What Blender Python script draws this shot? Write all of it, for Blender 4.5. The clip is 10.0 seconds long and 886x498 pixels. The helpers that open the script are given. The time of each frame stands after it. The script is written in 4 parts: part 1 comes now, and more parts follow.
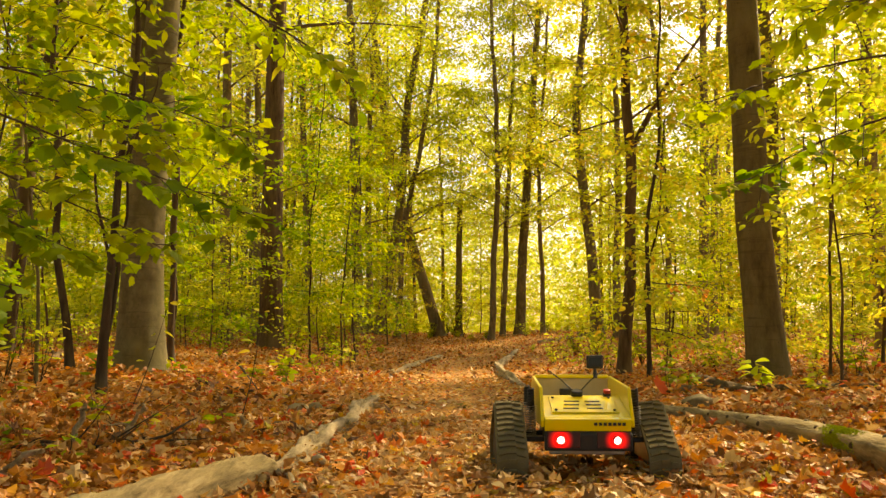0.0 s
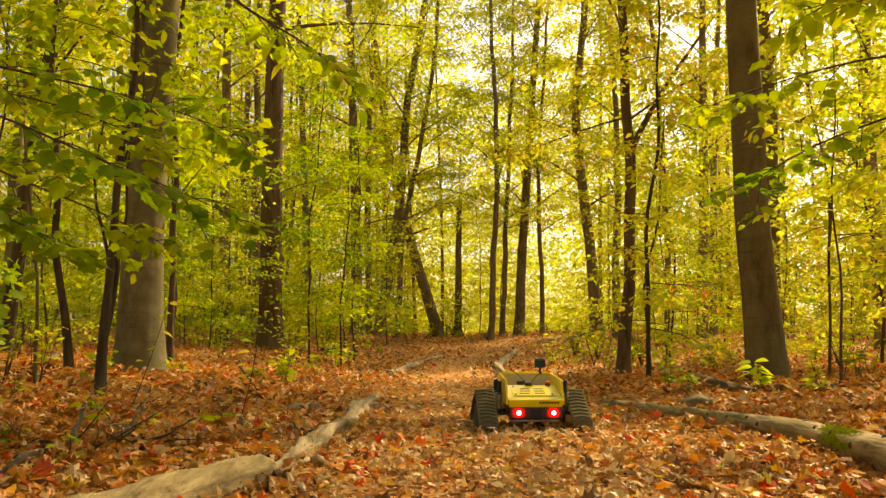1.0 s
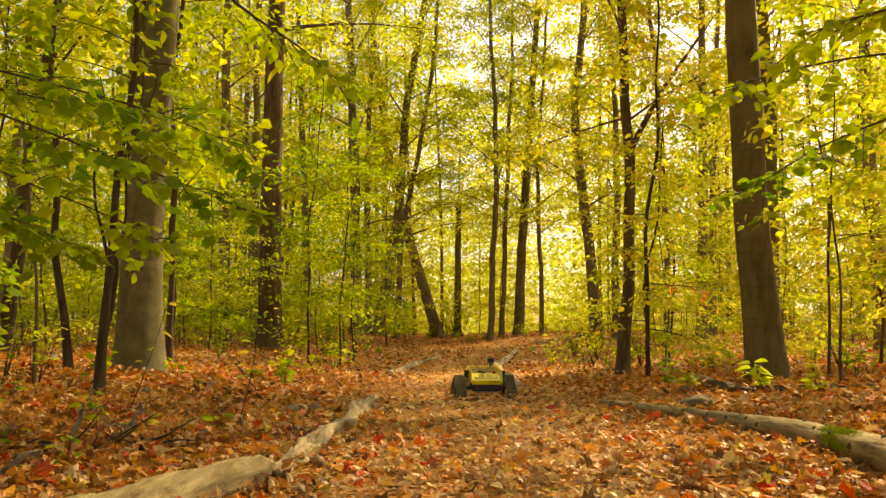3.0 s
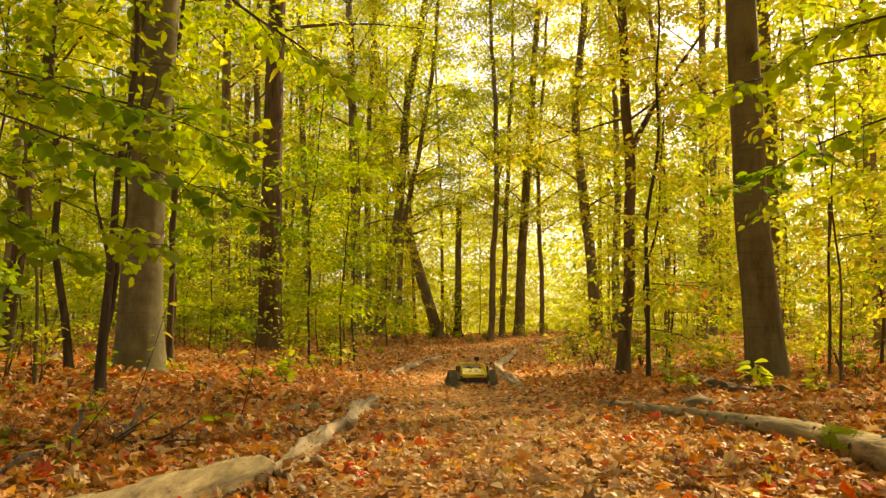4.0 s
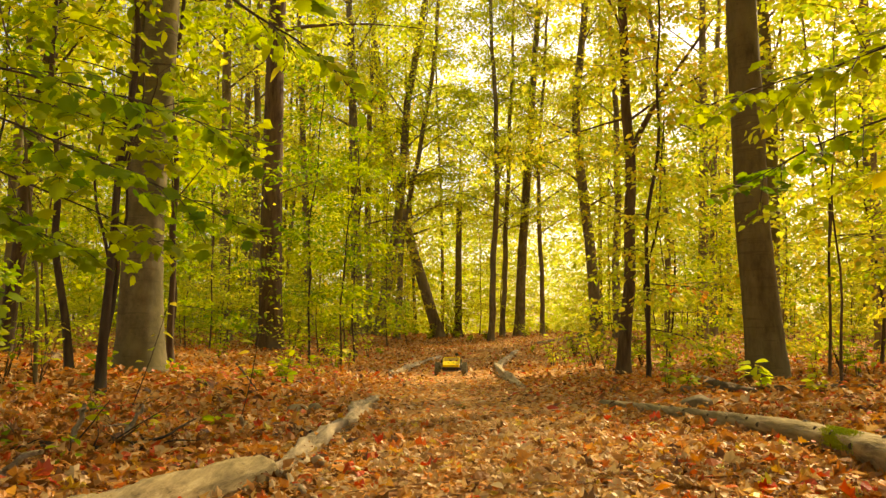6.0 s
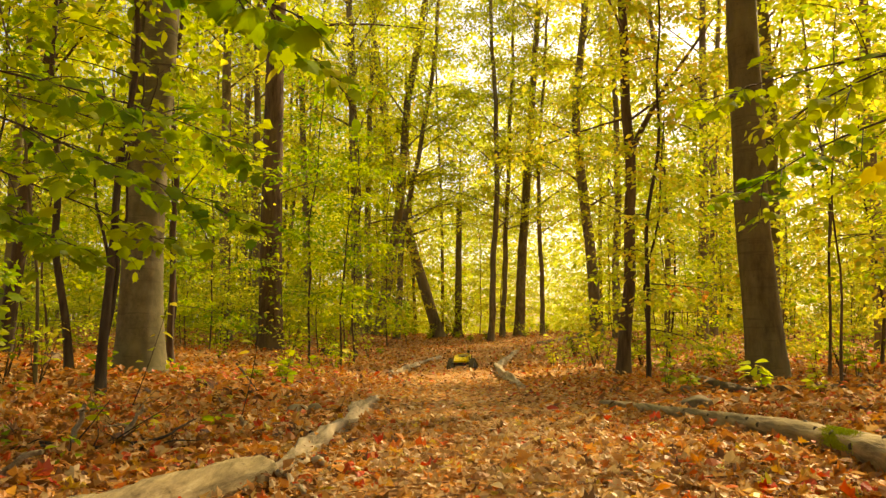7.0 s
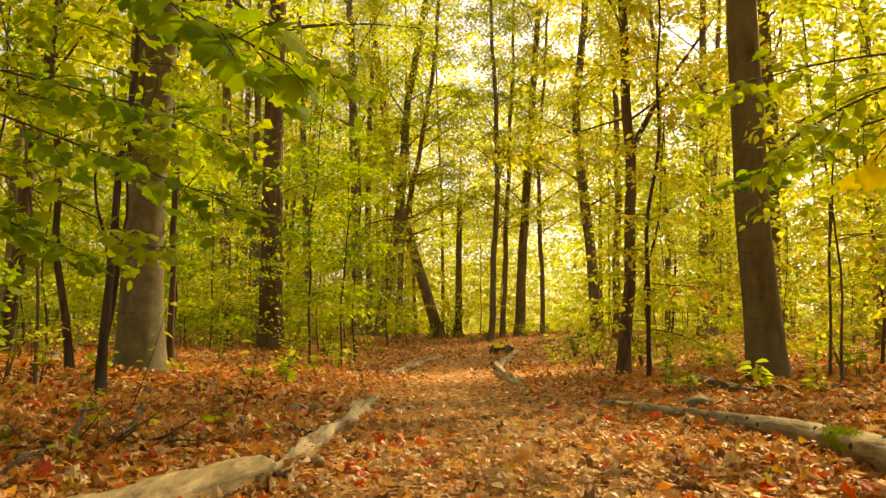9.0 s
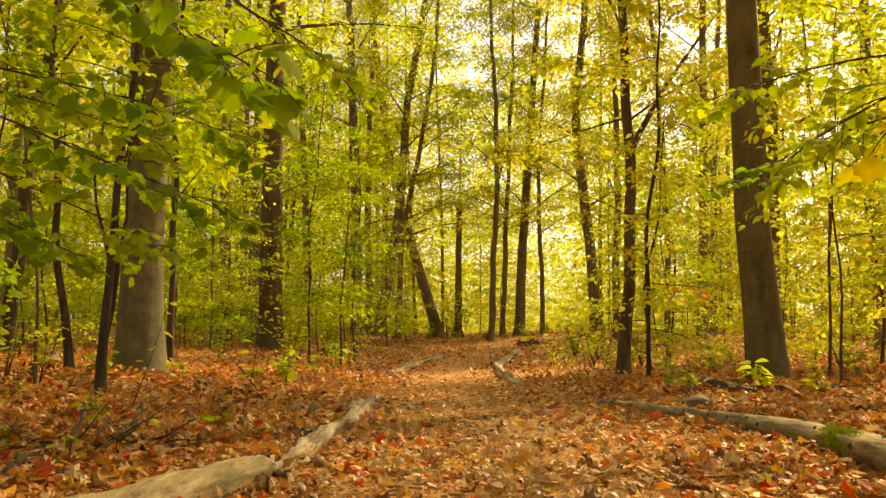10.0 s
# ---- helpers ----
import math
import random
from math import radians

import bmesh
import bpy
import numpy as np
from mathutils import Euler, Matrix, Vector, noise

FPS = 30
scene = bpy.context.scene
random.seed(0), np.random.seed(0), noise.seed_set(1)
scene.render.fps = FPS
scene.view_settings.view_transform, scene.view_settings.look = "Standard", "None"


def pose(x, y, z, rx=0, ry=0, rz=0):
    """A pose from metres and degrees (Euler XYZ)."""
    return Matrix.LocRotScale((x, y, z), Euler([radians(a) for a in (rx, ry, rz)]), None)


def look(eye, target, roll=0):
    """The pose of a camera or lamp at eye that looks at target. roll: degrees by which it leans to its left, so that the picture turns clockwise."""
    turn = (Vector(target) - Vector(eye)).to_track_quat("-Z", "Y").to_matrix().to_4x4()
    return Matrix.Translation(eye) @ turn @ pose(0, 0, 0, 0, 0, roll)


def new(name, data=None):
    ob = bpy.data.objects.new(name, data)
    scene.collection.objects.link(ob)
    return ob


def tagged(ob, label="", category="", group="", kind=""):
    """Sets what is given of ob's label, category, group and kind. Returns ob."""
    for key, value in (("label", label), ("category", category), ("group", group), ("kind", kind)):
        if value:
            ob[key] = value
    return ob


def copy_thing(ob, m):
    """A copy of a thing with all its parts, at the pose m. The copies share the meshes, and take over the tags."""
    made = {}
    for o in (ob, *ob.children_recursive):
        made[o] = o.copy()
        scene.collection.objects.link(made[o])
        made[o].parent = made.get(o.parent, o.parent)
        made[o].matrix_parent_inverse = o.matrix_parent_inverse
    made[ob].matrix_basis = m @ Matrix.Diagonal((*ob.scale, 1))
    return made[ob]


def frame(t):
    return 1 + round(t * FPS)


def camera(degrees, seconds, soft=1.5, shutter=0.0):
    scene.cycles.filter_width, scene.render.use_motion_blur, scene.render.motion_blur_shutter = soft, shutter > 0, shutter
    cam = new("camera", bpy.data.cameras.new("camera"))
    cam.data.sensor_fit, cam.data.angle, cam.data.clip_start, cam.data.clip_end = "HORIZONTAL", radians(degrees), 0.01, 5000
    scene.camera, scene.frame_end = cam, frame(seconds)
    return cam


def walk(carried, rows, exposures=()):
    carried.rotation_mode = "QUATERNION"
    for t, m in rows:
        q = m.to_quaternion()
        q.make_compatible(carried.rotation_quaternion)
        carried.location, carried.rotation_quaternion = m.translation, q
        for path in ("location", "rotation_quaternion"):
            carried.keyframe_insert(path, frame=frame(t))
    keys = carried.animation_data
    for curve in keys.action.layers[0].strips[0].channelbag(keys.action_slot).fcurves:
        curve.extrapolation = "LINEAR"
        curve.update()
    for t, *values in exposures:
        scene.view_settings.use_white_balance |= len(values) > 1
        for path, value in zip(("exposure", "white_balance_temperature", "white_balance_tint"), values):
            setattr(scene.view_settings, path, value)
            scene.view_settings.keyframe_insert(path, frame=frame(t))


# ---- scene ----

# ------------------------------------------------------------------ camera
EYE = 0.535
TILT = 6.68
cam = camera(60, 10.0, soft=1.45)


def aim(pan, nod):
    return pose(0, 0, EYE, 90 + TILT + nod, 0, pan)


walk(cam, [
    (0.0, aim(0.055, -0.03)), (1.0, aim(0.01, -0.02)), (2.0, aim(-0.035, -0.01)), (2.7, aim(-0.035, 0.01)),
    (4.0, aim(-0.005, 0.02)), (5.0, aim(0.01, 0.02)), (6.0, aim(0.015, 0.03)), (7.5, aim(0.02, 0.04)),
    (8.5, aim(0.04, 0.03)), (10.0, aim(0.02, 0.01))],
     exposures=[(0.0, 0.92, 9000, 13), (10.0, 0.92, 9000, 13)])

# ------------------------------------------------------------------ light
SUN_AZ, SUN_EL = 41, 43          # degrees to the right of straight ahead, and up
world = bpy.data.worlds.new("world")
scene.world = world
world.use_nodes = True
wn = world.node_tree
sky = wn.nodes.new("ShaderNodeTexSky")
sky.sky_type = 'NISHITA'
sky.sun_disc = False
sky.sun_elevation, sky.sun_rotation = radians(SUN_EL), radians(SUN_AZ)
sky.dust_density, sky.air_density = 3.0, 1.0
wn.links.new(sky.outputs[0], wn.nodes["Background"].inputs[0])
wn.nodes["Background"].inputs[1].default_value = 0.125
sun = new("sun", bpy.data.lights.new("sun", 'SUN'))
sun.data.energy, sun.data.angle, sun.data.color = 4.0, radians(0.9), (1.0, 0.88, 0.6)
_a, _e = radians(SUN_AZ), radians(SUN_EL)
sun.matrix_world = look((math.sin(_a) * math.cos(_e) * 60, math.cos(_a) * math.cos(_e) * 60, math.sin(_e) * 60), (0, 0, 0))

# ------------------------------------------------------------------ materials


def nodes_of(name):
    m = bpy.data.materials.new(name)
    m.use_nodes = True
    n = m.node_tree
    return m, n, n.nodes["Principled BSDF"], n.nodes["Material Output"]


def ramp(n, source, stops, mode='LINEAR'):
    r = n.nodes.new("ShaderNodeValToRGB")
    r.color_ramp.interpolation = mode
    el = r.color_ramp.elements
    while len(el) < len(stops):
        el.new(0.5)
    for e, (p, c) in zip(el, stops):
        e.position, e.color = p, (*c, 1)
    n.links.new(source, r.inputs[0])
    return r.outputs[0]


def noise_of(n, scale, detail=4, stretch=(1, 1, 1), rough=0.55, space="Object"):
    c = n.nodes.new("ShaderNodeTexCoord")
    mp = n.nodes.new("ShaderNodeMapping")
    mp.inputs["Scale"].default_value = stretch
    t = n.nodes.new("ShaderNodeTexNoise")
    t.inputs["Scale"].default_value, t.inputs["Detail"].default_value, t.inputs["Roughness"].default_value = scale, detail, rough
    n.links.new(c.outputs[space], mp.inputs[0])
    n.links.new(mp.outputs[0], t.inputs["Vector"])
    return t.outputs["Fac"]


def mixed(n, fac, a, b, mode='MIX'):
    m = n.nodes.new("ShaderNodeMix")
    m.data_type, m.blend_type = 'RGBA', mode
    for s, v in ((m.inputs[0], fac), (m.inputs[6], a), (m.inputs[7], b)):
        if hasattr(v, "node"):
            n.links.new(v, s)
        else:
            s.default_value = v if isinstance(v, (int, float)) else (*v, 1)
    return m.outputs[2]


def bumped(n, bsdf, height, strength, distance):
    b = n.nodes.new("ShaderNodeBump")
    b.inputs["Strength"].default_value, b.inputs["Distance"].default_value = strength, distance
    n.links.new(height, b.inputs["Height"])
    n.links.new(b.outputs[0], bsdf.inputs["Normal"])


def island(n):
    return n.nodes.new("ShaderNodeNewGeometry").outputs["Random Per Island"]


def leaf_material(name, stops, patch, through_share=0.55, rough=0.5, patch_scale=0.35, gloss=0.012, patch_share=0.6):
    """Leaves that differ one by one and from bough to bough, and let light through."""
    m, n, p, out = nodes_of(name)
    n.nodes.remove(p)
    col = ramp(n, island(n), stops)
    big = noise_of(n, patch_scale, 2)
    col = mixed(n, ramp(n, big, [(0.45, (0, 0, 0)), (0.62, (patch_share,) * 3)]), col, patch)
    d = n.nodes.new("ShaderNodeBsdfDiffuse")
    t = n.nodes.new("ShaderNodeBsdfTranslucent")
    g = n.nodes.new("ShaderNodeBsdfGlossy")
    g.inputs["Roughness"].default_value = rough
    n.links.new(col, d.inputs[0])
    warm = mixed(n, 1.0, col, (0.98, 1.0, 0.85), 'MULTIPLY')
    n.links.new(warm, t.inputs[0])
    mx = n.nodes.new("ShaderNodeMixShader")
    mx.inputs[0].default_value = through_share
    n.links.new(d.outputs[0], mx.inputs[1])
    n.links.new(t.outputs[0], mx.inputs[2])
    m2 = n.nodes.new("ShaderNodeMixShader")
    m2.inputs[0].default_value = gloss
    n.links.new(mx.outputs[0], m2.inputs[1])
    n.links.new(g.outputs[0], m2.inputs[2])
    n.links.new(m2.outputs[0], out.inputs[0])
    return m


def bark_material(name, dark, mid, light, scale=9, stretch=(1, 1, 0.25), depth=0.012, lichen=None, bands=0.0):
    m, n, p, out = nodes_of(name)
    grain = noise_of(n, scale, 8, stretch, 0.65)
    col = ramp(n, grain, [(0.3, dark), (0.5, mid), (0.72, light)])
    patch = noise_of(n, 1.6, 4, (1, 1, 0.6))
    col = mixed(n, ramp(n, patch, [(0.42, (0, 0, 0)), (0.66, (0.6, 0.6, 0.6))]), col, lichen or light)
    if bands:
        ring = noise_of(n, 3.0, 5, (0.5, 0.5, 7), 0.7)
        col = mixed(n, ramp(n, ring, [(0.56, (0, 0, 0)), (0.66, (bands,) * 3)]), col, dark)
        spots = noise_of(n, 26, 2, (1, 1, 0.8))
        col = mixed(n, ramp(n, spots, [(0.66, (0, 0, 0)), (0.72, (bands,) * 3)]), col, dark)
    n.links.new(col, p.inputs["Base Color"])
    p.inputs["Roughness"].default_value = 0.88
    p.inputs["Specular IOR Level"].default_value = 0.2
    bumped(n, p, grain, 0.7, depth)
    return m


def plain_material(name, col, rough=0.5, metal=0.0, wear=None, scale=14, bump=0.0, coat=0.0):
    m, n, p, out = nodes_of(name)
    t = noise_of(n, scale, 6)
    c = mixed(n, ramp(n, t, [(0.42, (0, 0, 0)), (0.72, (0.7, 0.7, 0.7))]), col, wear or tuple(0.6 * v for v in col))
    n.links.new(c, p.inputs["Base Color"])
    p.inputs["Roughness"].default_value, p.inputs["Metallic"].default_value = rough, metal
    p.inputs["Coat Weight"].default_value = coat
    if bump:
        bumped(n, p, noise_of(n, scale * 4, 4), bump, 0.004)
    return m


def glow_material(name, col, strength):
    m, n, p, out = nodes_of(name)
    p.inputs["Base Color"].default_value = (*col, 1)
    p.inputs["Emission Color"].default_value = (*col, 1)
    p.inputs["Emission Strength"].default_value = strength
    return m


GREEN, LIME, GOLD = (0.27, 0.4, 0.03), (0.58, 0.63, 0.05), (0.86, 0.7, 0.08)
leaf_canopy = leaf_material("canopy_leaves", [(0.0, GREEN), (0.3, (0.45, 0.53, 0.04)), (0.75, LIME), (1.0, GOLD)], (0.74, 0.67, 0.07), 0.6)
leaf_gold = leaf_material("golden_leaves", [(0.0, (0.36, 0.45, 0.04)), (0.4, (0.54, 0.56, 0.05)), (0.9, (0.76, 0.59, 0.07)), (1.0, (0.76, 0.42, 0.05))], (0.46, 0.52, 0.045), 0.55)
# brighter leaf colour that stands in for sunlight on the far foliage
leaf_sunlit = leaf_material("sunlit_leaves", [(0.0, (0.5, 0.62, 0.06)), (0.5, (0.72, 0.76, 0.1)), (1.0, (0.88, 0.78, 0.14))], (0.66, 0.74, 0.08), 0.66)
leaf_under = leaf_material("understory_leaves", [(0.0, (0.16, 0.26, 0.012)), (0.5, (0.3, 0.4, 0.016)), (0.92, (0.5, 0.55, 0.022)), (1.0, GOLD)], (0.42, 0.47, 0.02), patch_scale=0.8)
leaf_green = leaf_material("green_leaves", [(0.0, (0.1, 0.21, 0.01)), (0.6, (0.22, 0.34, 0.014)), (1.0, (0.4, 0.47, 0.018))], (0.28, 0.38, 0.014), patch_scale=1.5)
leaf_trail = leaf_material("trail_leaves", [
    (0.0, (0.13, 0.06, 0.025)), (0.12, (0.34, 0.16, 0.05)), (0.26, (0.46, 0.26, 0.09)), (0.45, (0.6, 0.38, 0.17)), (0.62, (0.68, 0.5, 0.28)),
    (0.74, (0.6, 0.34, 0.1)), (0.84, (0.7, 0.28, 0.04)), (0.91, (0.62, 0.1, 0.015)), (0.95, (0.72, 0.52, 0.06)), (1.0, (0.6, 0.45, 0.25))],
    (0.52, 0.29, 0.09), 0.3, 0.42, 0.8, 0.035, 0.2)
leaf_fallen = leaf_material("fallen_leaves", [
    (0.0, (0.08, 0.032, 0.011)), (0.14, (0.21, 0.083, 0.022)), (0.3, (0.4, 0.165, 0.034)), (0.46, (0.6, 0.25, 0.034)), (0.58, (0.5, 0.31, 0.11)),
    (0.7, (0.64, 0.46, 0.22)), (0.78, (0.62, 0.22, 0.02)), (0.84, (0.6, 0.34, 0.03)), (0.89, (0.56, 0.08, 0.01)), (0.95, (0.52, 0.035, 0.008)), (1.0, (0.5, 0.44, 0.04))],
    (0.42, 0.175, 0.03), 0.3, 0.42, 0.7, 0.035, 0.3)
leaf_yellow = leaf_material("yellow_leaves", [(0.0, (0.74, 0.6, 0.02)), (1.0, (0.84, 0.72, 0.03))], (0.8, 0.64, 0.02))
leaf_red = leaf_material("red_leaf", [(0.0, (0.5, 0.05, 0.015)), (1.0, (0.6, 0.12, 0.02))], (0.5, 0.07, 0.02), 0.4)
bark_grey = bark_material("grey_bark", (0.085, 0.07, 0.034), (0.165, 0.138, 0.068), (0.26, 0.22, 0.115), 6, (1, 1, 0.7), 0.01, (0.12, 0.115, 0.045), 0.55)
bark_brown = bark_material("brown_bark", (0.035, 0.021, 0.01), (0.1, 0.062, 0.03), (0.17, 0.115, 0.06), 14, (1, 1, 0.18), 0.02)
bark_tan = bark_material("tan_bark", (0.07, 0.049, 0.019), (0.132, 0.1, 0.041), (0.19, 0.15, 0.068), 8, (1, 1, 0.35), 0.012, None, 0.45)
# lightened bark: haze and light on distant trunks put into the colour
bark_hazy = bark_material("hazy_bark", (0.08, 0.055, 0.026), (0.16, 0.115, 0.056), (0.25, 0.19, 0.1), 8, (1, 1, 0.3), 0.01)
bark_dark = bark_material("dark_bark", (0.025, 0.016, 0.009), (0.065, 0.043, 0.024), (0.11, 0.08, 0.045), 14, (1, 1, 0.2), 0.01)
dead_wood = bark_material("dead_wood", (0.055, 0.036, 0.016), (0.17, 0.122, 0.06), (0.29, 0.225, 0.125), 13, (0.8, 0.5, 1), 0.014)
worn_wood = bark_material("worn_wood", (0.06, 0.04, 0.018), (0.28, 0.205, 0.1), (0.5, 0.4, 0.22), 24, (1, 0.14, 1), 0.03, (0.26, 0.2, 0.085), 0.5)
pale_wood = bark_material("pale_wood", (0.045, 0.03, 0.014), (0.27, 0.2, 0.11), (0.47, 0.38, 0.24), 20, (1, 0.3, 1), 0.03)
moss_mat = plain_material("moss", (0.34, 0.4, 0.015), 0.95, 0, (0.45, 0.46, 0.03), 40, 0.6)
mossy_stone = plain_material("mossy_stone", (0.2, 0.18, 0.04), 0.95, 0, (0.3, 0.28, 0.03), 25, 0.5)
stone_mat = plain_material("stone", (0.15, 0.11, 0.05), 0.95, 0, (0.26, 0.2, 0.1), 30, 0.7)


def litter_material():
    m, n, p, out = nodes_of("leaf_litter")
    c = n.nodes.new("ShaderNodeTexCoord")
    v = n.nodes.new("ShaderNodeTexVoronoi")
    v.inputs["Scale"].default_value = 14
    n.links.new(c.outputs["Object"], v.inputs["Vector"])
    sep = n.nodes.new("ShaderNodeSeparateColor")
    n.links.new(v.outputs["Color"], sep.inputs[0])
    col = ramp(n, sep.outputs[0], [(0.0, (0.16, 0.07, 0.018)), (0.4, (0.44, 0.19, 0.035)), (0.75, (0.58, 0.27, 0.05)), (1.0, (0.62, 0.36, 0.1))])
    col = mixed(n, ramp(n, noise_of(n, 1.3, 5), [(0.4, (0, 0, 0)), (0.7, (0.7, 0.7, 0.7))]), col, (0.3, 0.13, 0.03))
    n.links.new(col, p.inputs["Base Color"])
    p.inputs["Roughness"].default_value = 0.9
    bumped(n, p, v.outputs["Distance"], 0.6, 0.03)
    return m


litter = litter_material()
paint_yellow = plain_material("yellow_paint", (0.9, 0.7, 0.01), 0.28, 0, (0.74, 0.55, 0.008), 6, 0.0, 0.5)
rubber = plain_material("dusty_rubber", (0.13, 0.105, 0.05), 0.95, 0, (0.21, 0.165, 0.08), 18, 0.3)
black_plastic = plain_material("black_plastic", (0.016, 0.013, 0.011), 0.6, 0, (0.03, 0.028, 0.025), 20)
steel = plain_material("worn_steel", (0.3, 0.29, 0.27), 0.4, 0.9, (0.16, 0.14, 0.12), 22)
grey_panel = plain_material("grey_panel", (0.6, 0.5, 0.34), 0.4, 0, (0.45, 0.37, 0.25), 8)
red_plastic = plain_material("red_plastic", (0.55, 0.02, 0.02), 0.35)


def halo_material():
    """Red glow that fades outwards, painted as the halo round a lit lamp."""
    m, n, p, out = nodes_of("red_halo")
    c = n.nodes.new("ShaderNodeTexCoord")
    mp = n.nodes.new("ShaderNodeMapping")
    mp.inputs["Scale"].default_value = (18, 18, 18)
    g = n.nodes.new("ShaderNodeTexGradient")
    g.gradient_type = 'SPHERICAL'
    n.links.new(c.outputs["Object"], mp.inputs[0])
    n.links.new(mp.outputs[0], g.inputs[0])
    k = n.nodes.new("ShaderNodeMath")
    k.operation = 'POWER'
    k.inputs[1].default_value = 2.2
    n.links.new(g.outputs["Fac"], k.inputs[0])
    k2 = n.nodes.new("ShaderNodeMath")
    k2.operation = 'MULTIPLY'
    k2.inputs[1].default_value = 3.2
    n.links.new(k.outputs[0], k2.inputs[0])
    p.inputs["Base Color"].default_value = (0.05, 0.004, 0.004, 1)
    p.inputs["Emission Color"].default_value = (1.0, 0.006, 0.008, 1)
    p.inputs["Roughness"].default_value = 0.4
    n.links.new(k2.outputs[0], p.inputs["Emission Strength"])
    return m


red_halo = halo_material()
hot_lamp = glow_material("lit_lamp", (1.0, 0.2, 0.18), 13.0)

# ------------------------------------------------------------------ mesh helpers


def mesh_of(name, verts, faces, material, smooth=True):
    """A mesh from arrays; faces all have the same number of corners, or come as a list of such arrays."""
    verts = np.asarray(verts, np.float32).reshape(-1, 3)
    blocks = [np.asarray(f, np.int32) for f in (faces if isinstance(faces, list) else [faces]) if len(f)]
    me = bpy.data.meshes.new(name)
    loops = np.concatenate([b.ravel() for b in blocks])
    counts = np.concatenate([np.full(len(b), b.shape[1], np.int32) for b in blocks])
    me.vertices.add(len(verts))
    me.vertices.foreach_set("co", verts.ravel())
    me.loops.add(len(loops))
    me.loops.foreach_set("vertex_index", loops)
    me.polygons.add(len(counts))
    me.polygons.foreach_set("loop_start", np.concatenate([[0], np.cumsum(counts)[:-1]]).astype(np.int32))
    me.polygons.foreach_set("use_smooth", np.full(len(counts), smooth))
    me.update(calc_edges=True)
    me.materials.append(material)
    return me


def empty(name, m=None):
    ob = new(name)
    ob.empty_display_size = 0.1
    if m is not None:
        ob.matrix_world = m
    return ob


def child(name, me, parent, label="", m=None):
    ob = new(name, me)
    ob.parent = parent
    if m is not None:
        ob.matrix_basis = m
    return tagged(ob, label)


def part(name, bm, material, parent, label="", m=None, smooth=False):
    me = bpy.data.meshes.new(name)
    for fc in bm.faces:
        fc.smooth = smooth
    bm.to_mesh(me)
    bm.free()
    me.materials.append(material)
    return child(name, me, parent, label, m)


class Pile:
    """Gathers tubes into one mesh."""

    def __init__(self):
        self.v, self.f, self.t, self.count = [], [], [], 0

    def tube(self, path, radii, segs=6, rough=0.0, seed=0, cap=True):
        path = np.asarray(path, float)
        k = len(path)
        tang = np.gradient(path, axis=0)
        tang /= np.linalg.norm(tang, axis=1)[:, None] + 1e-9
        ref = np.array([1.0, 0.03, 0.02]) if abs(tang[:, 0]).mean() < 0.8 else np.array([0.02, 0.03, 1.0])
        a = np.cross(tang, ref)
        a /= np.linalg.norm(a, axis=1)[:, None]
        b = np.cross(tang, a)
        ang = np.linspace(0, 2 * np.pi, segs, endpoint=False)
        rad = np.repeat(np.asarray(radii, float)[:, None], segs, 1)
        if rough:
            rng = np.random.RandomState(seed)
            ph = rng.rand(6) * 6.28
            s = np.linspace(0, k / 6.0, k)[:, None]
            rad = rad * (1 + rough * (np.sin(3 * ang + ph[0] + s) + 0.7 * np.sin(5 * ang + ph[1] - 1.7 * s) + 0.8 * np.sin(2 * ang + ph[2] + 2.3 * s))
                         + rough * 0.5 * rng.randn(k, segs))
        ring = path[:, None] + rad[..., None] * (np.cos(ang)[None, :, None] * a[:, None] + np.sin(ang)[None, :, None] * b[:, None])
        self.v.append(ring.reshape(-1, 3))
        i = np.arange(k - 1)[:, None] * segs
        j = np.arange(segs)[None]
        jn = (j + 1) % segs
        self.f.append((np.stack([i + j, i + jn, i + segs + jn, i + segs + j], -1).reshape(-1, 4)) + self.count)
        self.count += k * segs
        if cap:
            for row, end in ((0, path[0]), (k - 1, path[-1])):
                self.v.append(end[None])
                base = self.v_start(k, segs, row)
                o = base + np.arange(segs)
                on = base + (np.arange(segs) + 1) % segs
                self.t.append(np.stack([o, on, np.full(segs, self.count)], -1))
                self.count += 1

    def v_start(self, k, segs, row):
        # first vertex of the ring `row` of the tube that was added last
        n_caps = 1 if row else 0
        return self.count - n_caps - k * segs + row * segs

    def mesh(self, name, material, smooth=True):
        faces = [np.concatenate(self.f)]
        if self.t:
            faces.append(np.concatenate(self.t))
        return mesh_of(name, np.concatenate(self.v), faces, material, smooth)


LEAF_OVAL = (np.array([[0, 0, 0], [0.33, 0.42, 0.07], [0, 1, -0.06], [-0.33, 0.42, 0.07]]), [np.array([[0, 1, 2, 3]])])
_o = [(0.05, 0.0), (0.33, 0.05), (0.36, 0.2), (0.6, 0.34), (0.47, 0.5), (0.46, 0.72), (0.27, 0.72), (0.0, 1.03)]
_o = _o + [(-x, y) for x, y in reversed(_o[:-1])]
_ring = np.array([[x, y, -0.22 * x * x - 0.12 * (y - 0.5) ** 2] for x, y in _o])
_n = len(_ring)
LEAF_MAPLE = (np.concatenate([[[0, 0.42, 0.04]], _ring]), [np.array([[0, i + 1, (i + 1) % _n + 1] for i in range(_n)])])
_b = [(0.0, 0.0), (0.2, 0.18), (0.3, 0.42), (0.24, 0.68), (0.0, 1.05), (-0.24, 0.68), (-0.3, 0.42), (-0.2, 0.18)]
